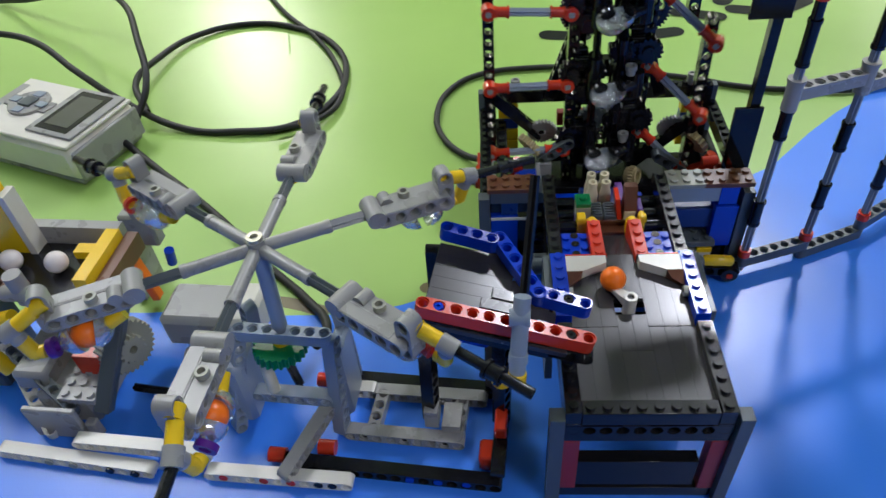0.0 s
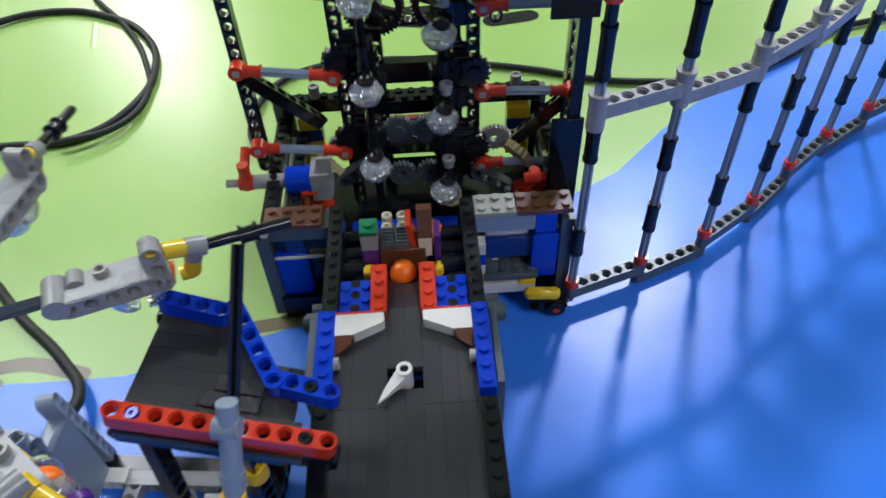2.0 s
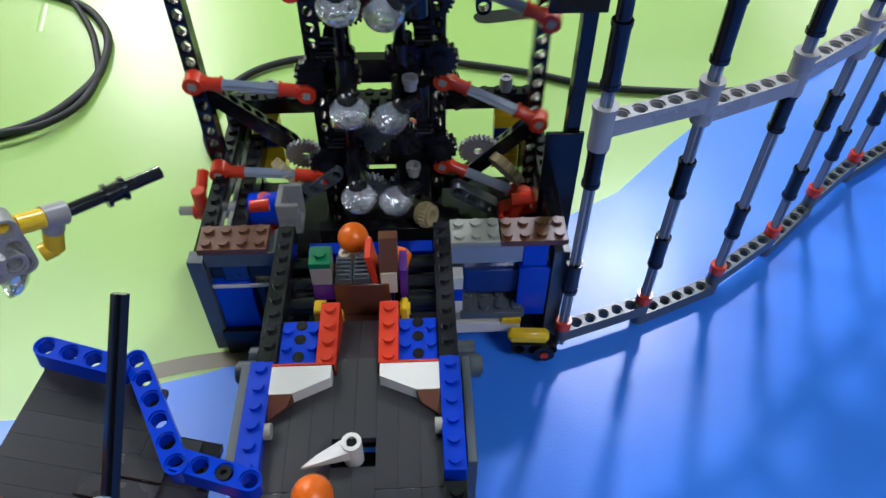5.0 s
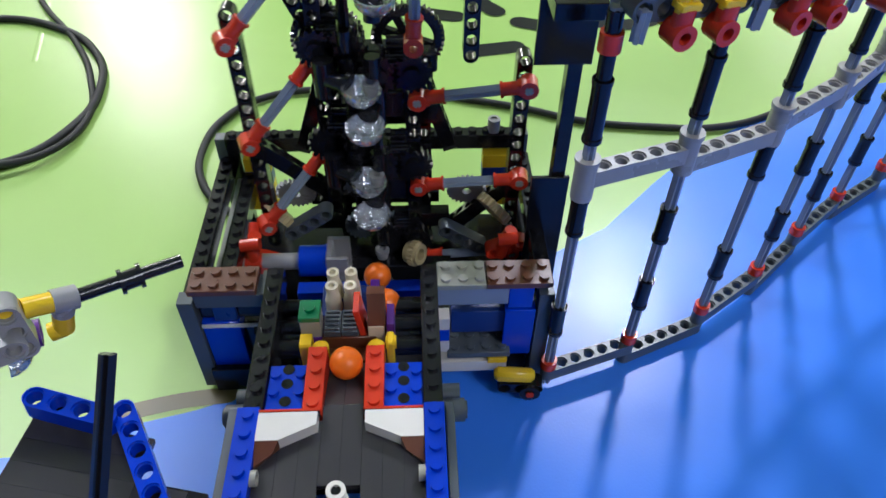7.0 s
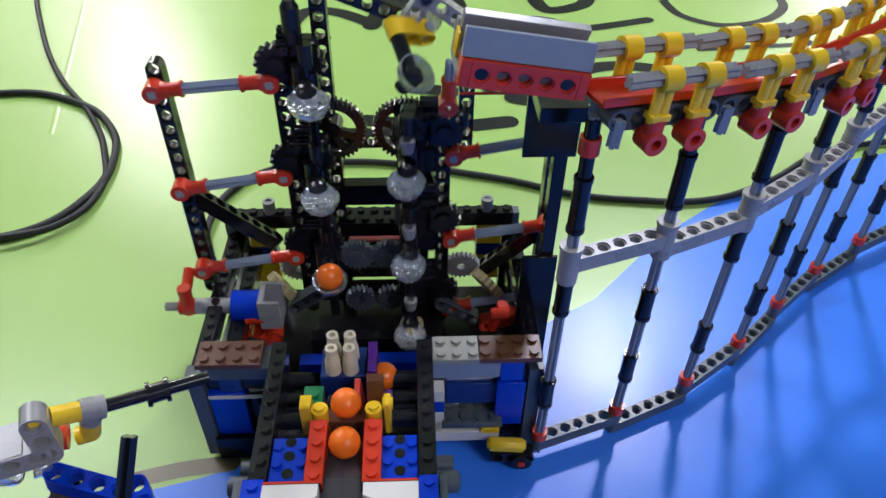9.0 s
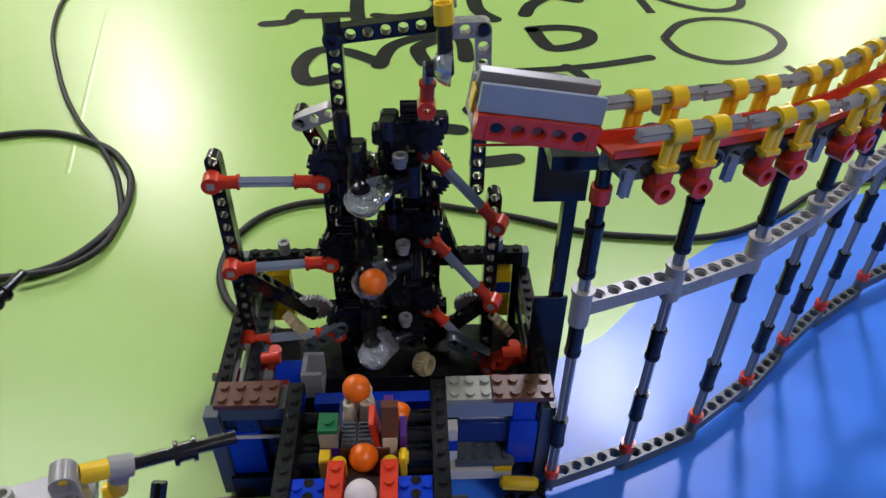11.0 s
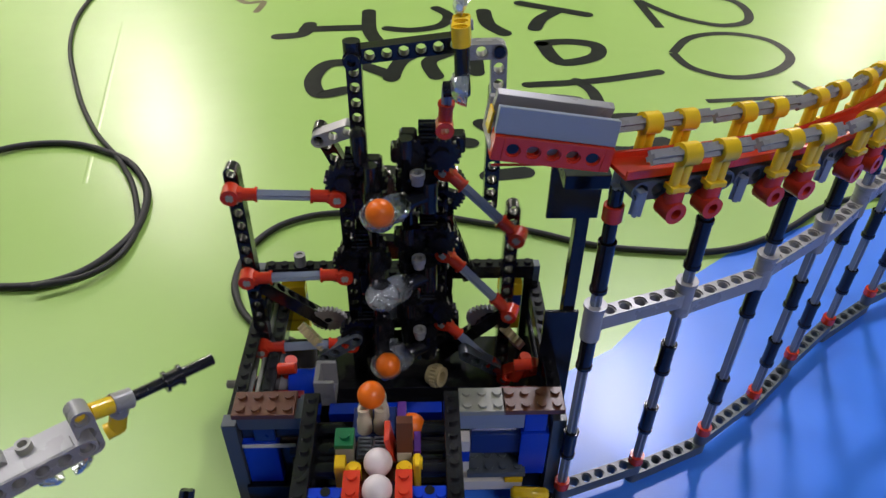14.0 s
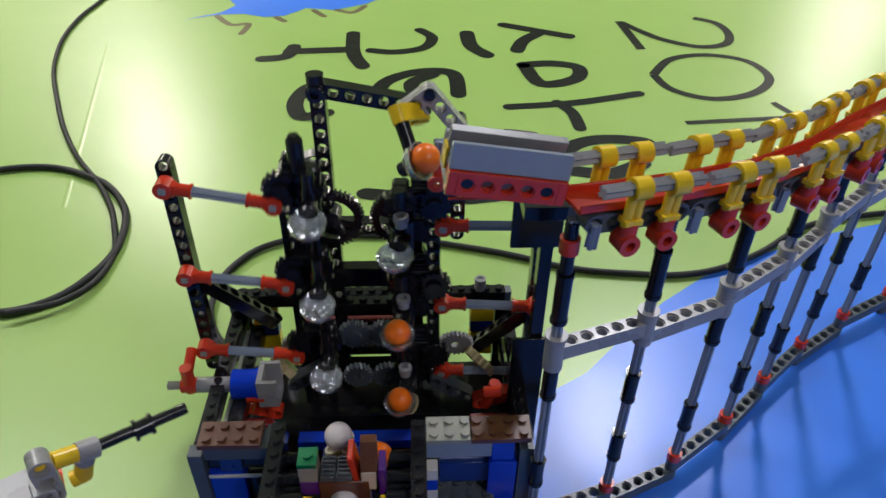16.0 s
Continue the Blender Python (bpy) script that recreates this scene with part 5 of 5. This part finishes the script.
def climb(t, start):
    """A ball's place on its way up the cups; start: when the lowest right cup takes it."""
    n = int((t - start) // (PERIOD / 2))
    stages = [(1, 2), (-1, 2), (1, 1), (-1, 1), (1, 0), (-1, 0)]
    if n < len(stages):
        side, level = stages[n]
        p = cup_place(t, side, level)
        u = (t - start) / (PERIOD / 2) - n
        if u < 0.22 and n > 0:
            side0, level0 = stages[n - 1]
            p = cup_place(t, side0, level0).lerp(p, 0.5 + 0.5 * u / 0.22)
        elif u > 0.78:
            nxt = cup_place(t, *stages[n + 1]) if n + 1 < len(stages) else lever_pose(t) @ LEVER_BALL
            p = p.lerp(nxt, 0.5 * (u - 0.78) / 0.22)
        near = max(0.0, 1 - min(u, 1 - u) / 0.3)
        if n == 0 and u < 0.5:
            return p.lerp(Vector((1.1, 9.1, 6.3)), 1 - u / 0.5)
        return p + Vector((0, -0.7 * near, 0.1 * near))
    if n == len(stages):
        return lever_pose(t) @ LEVER_BALL
    u = min(1.0, (t - start - 7 * PERIOD / 2) / 0.4)
    return Vector((6.0, 9.5, 24.0)).lerp(Vector((8.6, 7.6, 23.3)), u)


DECKS = {"A": (-0.05, 4.12, 7.32), "B": (-0.42, 5.1, 8.25), "C": (-0.45, 7.12, 8.7)}
WAIT = (0.0, 2.35, 7.82)


def spot(place, t):
    return Vector(DECKS[place]) + deck_shift(t, place) if place in DECKS else Vector(place)


def glide(rows, t):
    """Between rows of (seconds, place), at an even pace; a place may be a moving deck."""
    if t <= rows[0][0]:
        return spot(rows[0][1], t)
    for a, b in zip(rows, rows[1:]):
        if t <= b[0]:
            return spot(a[1], t).lerp(spot(b[1], t), (t - a[0]) / (b[0] - a[0]))
    return spot(rows[-1][1], t)


TURN = ((0, 29), (0.5, 42), (1, 57), (1.5, 71), (2.0, 84), (2.5, 94), (3, 105.5), (3.5, 126), (4.2, 143), (5.3, 171), (6.5, 201.5), (7, 213), (7.5, 224.5), (8, 242), (8.5, 260), (9, 265.4), (10, 293), (11.3, 331), (12.5, 365.5), (13, 381), (13.5, 389.5), (14, 402.5), (14.5, 418), (15, 434), (16, 458))


def wheel_pose(t):
    for a, b in zip(TURN, TURN[1:]):
        if t <= b[0]:
            return T(*WHEEL, 0, 0, a[1] + (b[1] - a[1]) * (t - a[0]) / (b[0] - a[0]))
    return T(*WHEEL, 0, 0, TURN[-1][1])


def carried(t, k):
    """A ball in the cup of arm k of the carousel, in the lift's space."""
    p = wheel_pose(t) @ T(0, 0, 0, 0, 0, 60 * k) @ Vector((8.55, 0.5, -1.45))
    return LIFT.inverted() @ p


# each ball: when it is taken up, its arm, when it drops on the tray, its roll after that, when the lift takes it
def tray_roll(t0, t1, t2):
    """Off the tray's edge at t0, over it until t1, down the hopper to t2."""
    return [(t0, (-6.9, -4.3, 11.4)), (t0 + 0.75 * (t1 - t0), (-6.1, -4.9, 11.2)), (t1, (-4.3, -6.5, 11.0)), (t1 + 0.3, (-2.3, -7.0, 8.45)), (t1 + 0.5 * (t2 - t1), (-0.6, -3.6, 8.4)), (t2, (0.0, 0.5, 8.4))]


ROLLS = {
    "a": (0, 0, 0, [(0.0, (-0.75, -2.0, 8.4)), (0.3, (-0.1, 0.6, 8.4)), (0.5, WAIT), (1.7, WAIT), (2.1, "A"), (3.3, "A"), (3.6, "B"), (4.4, "B"), (4.7, "C"), (6.6, "C")], 6.77),
    "b": (0, 4, 3.2, [(3.35, (-6.9, -4.3, 11.4)), (3.5, (-6.2, -5.0, 11.2)), (3.75, (-4.3, -6.6, 11.0)), (3.95, (-2.3, -7.0, 8.45)), (4.8, (-1.6, -6.4, 8.4)), (5.3, (-0.6, -3.6, 8.4)), (5.9, (0.1, 0.5, 8.4)), (6.3, WAIT), (7.0, (0.0, 2.6, 7.75)), (7.45, "A"), (9.1, "A"), (9.35, "B"), (9.95, "B"), (10.25, "C"), (12.1, "C")], 12.37),
    "c": (0, 3, 5.5, [(5.7, (-6.9, -4.3, 11.4)), (6.0, (-6.1, -4.9, 11.2)), (6.4, (-4.3, -6.4, 11.0)), (6.7, (-2.3, -7.0, 8.45)), (7.2, (-0.4, -3.6, 8.4)), (7.5, (0.0, -1.6, 8.45)), (7.9, (-0.05, 2.1, 7.95)), (9.2, (0.0, 2.15, 7.92)), (9.6, WAIT), (10.0, WAIT), (10.3, "A"), (11.45, "A"), (11.65, "B"), (12.65, "B"), (12.92, "C"), (14.9, "C")], 15.17),
    "d": (2.0, 2, 7.9, tray_roll(8.1, 9.6, 10.8) + [(11.2, WAIT), (12.55, WAIT), (12.85, "A"), (14.5, "A"), (14.7, "B"), (15.6, "B"), (15.95, "C"), (16.0, "C")], 99),
    "e": (4.3, 1, 10.1, tray_roll(10.3, 11.9, 12.5) + [(12.8, WAIT), (15.5, WAIT), (15.95, "A"), (16.0, "A")], 99),
}
BIN = {"d": (-34.3, -1.6, 7.6), "e": (-37.4, -1.6, 7.6)}


def ball_place(key, t):
    taken, arm, drop, rows, start = ROLLS[key]
    if t >= start:
        return climb(t, start)
    if t > start - 0.25:
        return glide(rows, t).lerp(climb(start, start), 1 - (start - t) / 0.25)
    if t >= rows[0][0]:
        return glide(rows, t)
    if t > drop:
        return carried(drop, arm).lerp(Vector(rows[0][1]), (t - drop) / (rows[0][0] - drop))
    if key in BIN and t < taken:
        p = LIFT.inverted() @ Vector(BIN[key])
        return p if t < taken - 0.4 else p.lerp(carried(taken, arm), 1 - (taken - t) / 0.4)
    return carried(t, arm)


def motions():
    for side, col, arms, rods, beam, zs, bz in ((-1, left_column, left_arms, left_rods, left_beam, L_Z, LB_Z), (1, right_column, right_arms, right_rods, right_beam, R_Z, RB_Z)):
        cx = LX if side < 0 else RX
        walk(col, [(t, metres(Matrix.Translation(body_shift(t, side)))) for t in TIMES])
        bx = -8.7 if side < 0 else 10.5
        walk(beam, [(t, metres(Matrix.Translation(Vector((bx, 14.0, 0)) + beam_shift(t, side)))) for t in TIMES])
        for arm, z in zip(arms, zs):
            walk(arm, [(t, metres(Matrix.Translation(Vector((cx, CY, z)) + column_shift(t, side)) @ T(0, 0, 0, 0, 0, cup_turn(t, side)))) for t in TIMES])
        for rod, z, zb in zip(rods, zs, bz):
            rows = []
            for t in TIMES:
                inner = Vector((cx + side * (1.75 if side < 0 else 2.15), 13.6, z - 0.3 if side < 0 else z + 0.1)) + column_shift(t, side)
                reach = max(0.0, phase(t) * -side)
                inner += Vector((-side * 1.1, 0.9, 0.5)) * reach
                outer = Vector((bx, 13.6, zb)) + beam_shift(t, side)
                mid = (inner + outer) / 2
                rows.append((t, metres(along(mid, mid + (inner - outer if side < 0 else outer - inner)))))
            walk(rod, rows)
    walk(lever, [(t, metres(lever_pose(t))) for t in TIMES])
    walk(crank, [(t, metres(crank_pose(t))) for t in TIMES])
    pivot = Vector((-0.95, 15.2, 23.2))
    walk(head_link, [(t, metres(along(pivot, (crank_pose(t) @ Vector((-2.4, 1.0, -1.6)))))) for t in TIMES])
    for deck, which in ((deck_gate, "A"), (deck_grille, "B"), (deck_cone, "C")):
        walk(deck, [(t, metres(Matrix.Translation(deck_shift(t, which)))) for t in TIMES])
    walk(rotor, [(t, metres(wheel_pose(t))) for t in TIMES])
    # the stirrer turns evenly, one turn in 2.78 seconds
    stir = [(k / 2, 130 - 129.5 * k / 2) for k in range(33)]
    walk(stirrer, [(t, metres(T(0.0, -3.4, 7.75, 0, 0, a))) for t, a in stir])
    for ob, key in ((ball_a, "a"), (ball_b, "b"), (ball_c, "c"), (ball_d, "d"), (ball_e, "e")):
        walk(ob, [(t, metres(LIFT @ Matrix.Translation(ball_place(key, t)))) for t in TIMES])


motions()
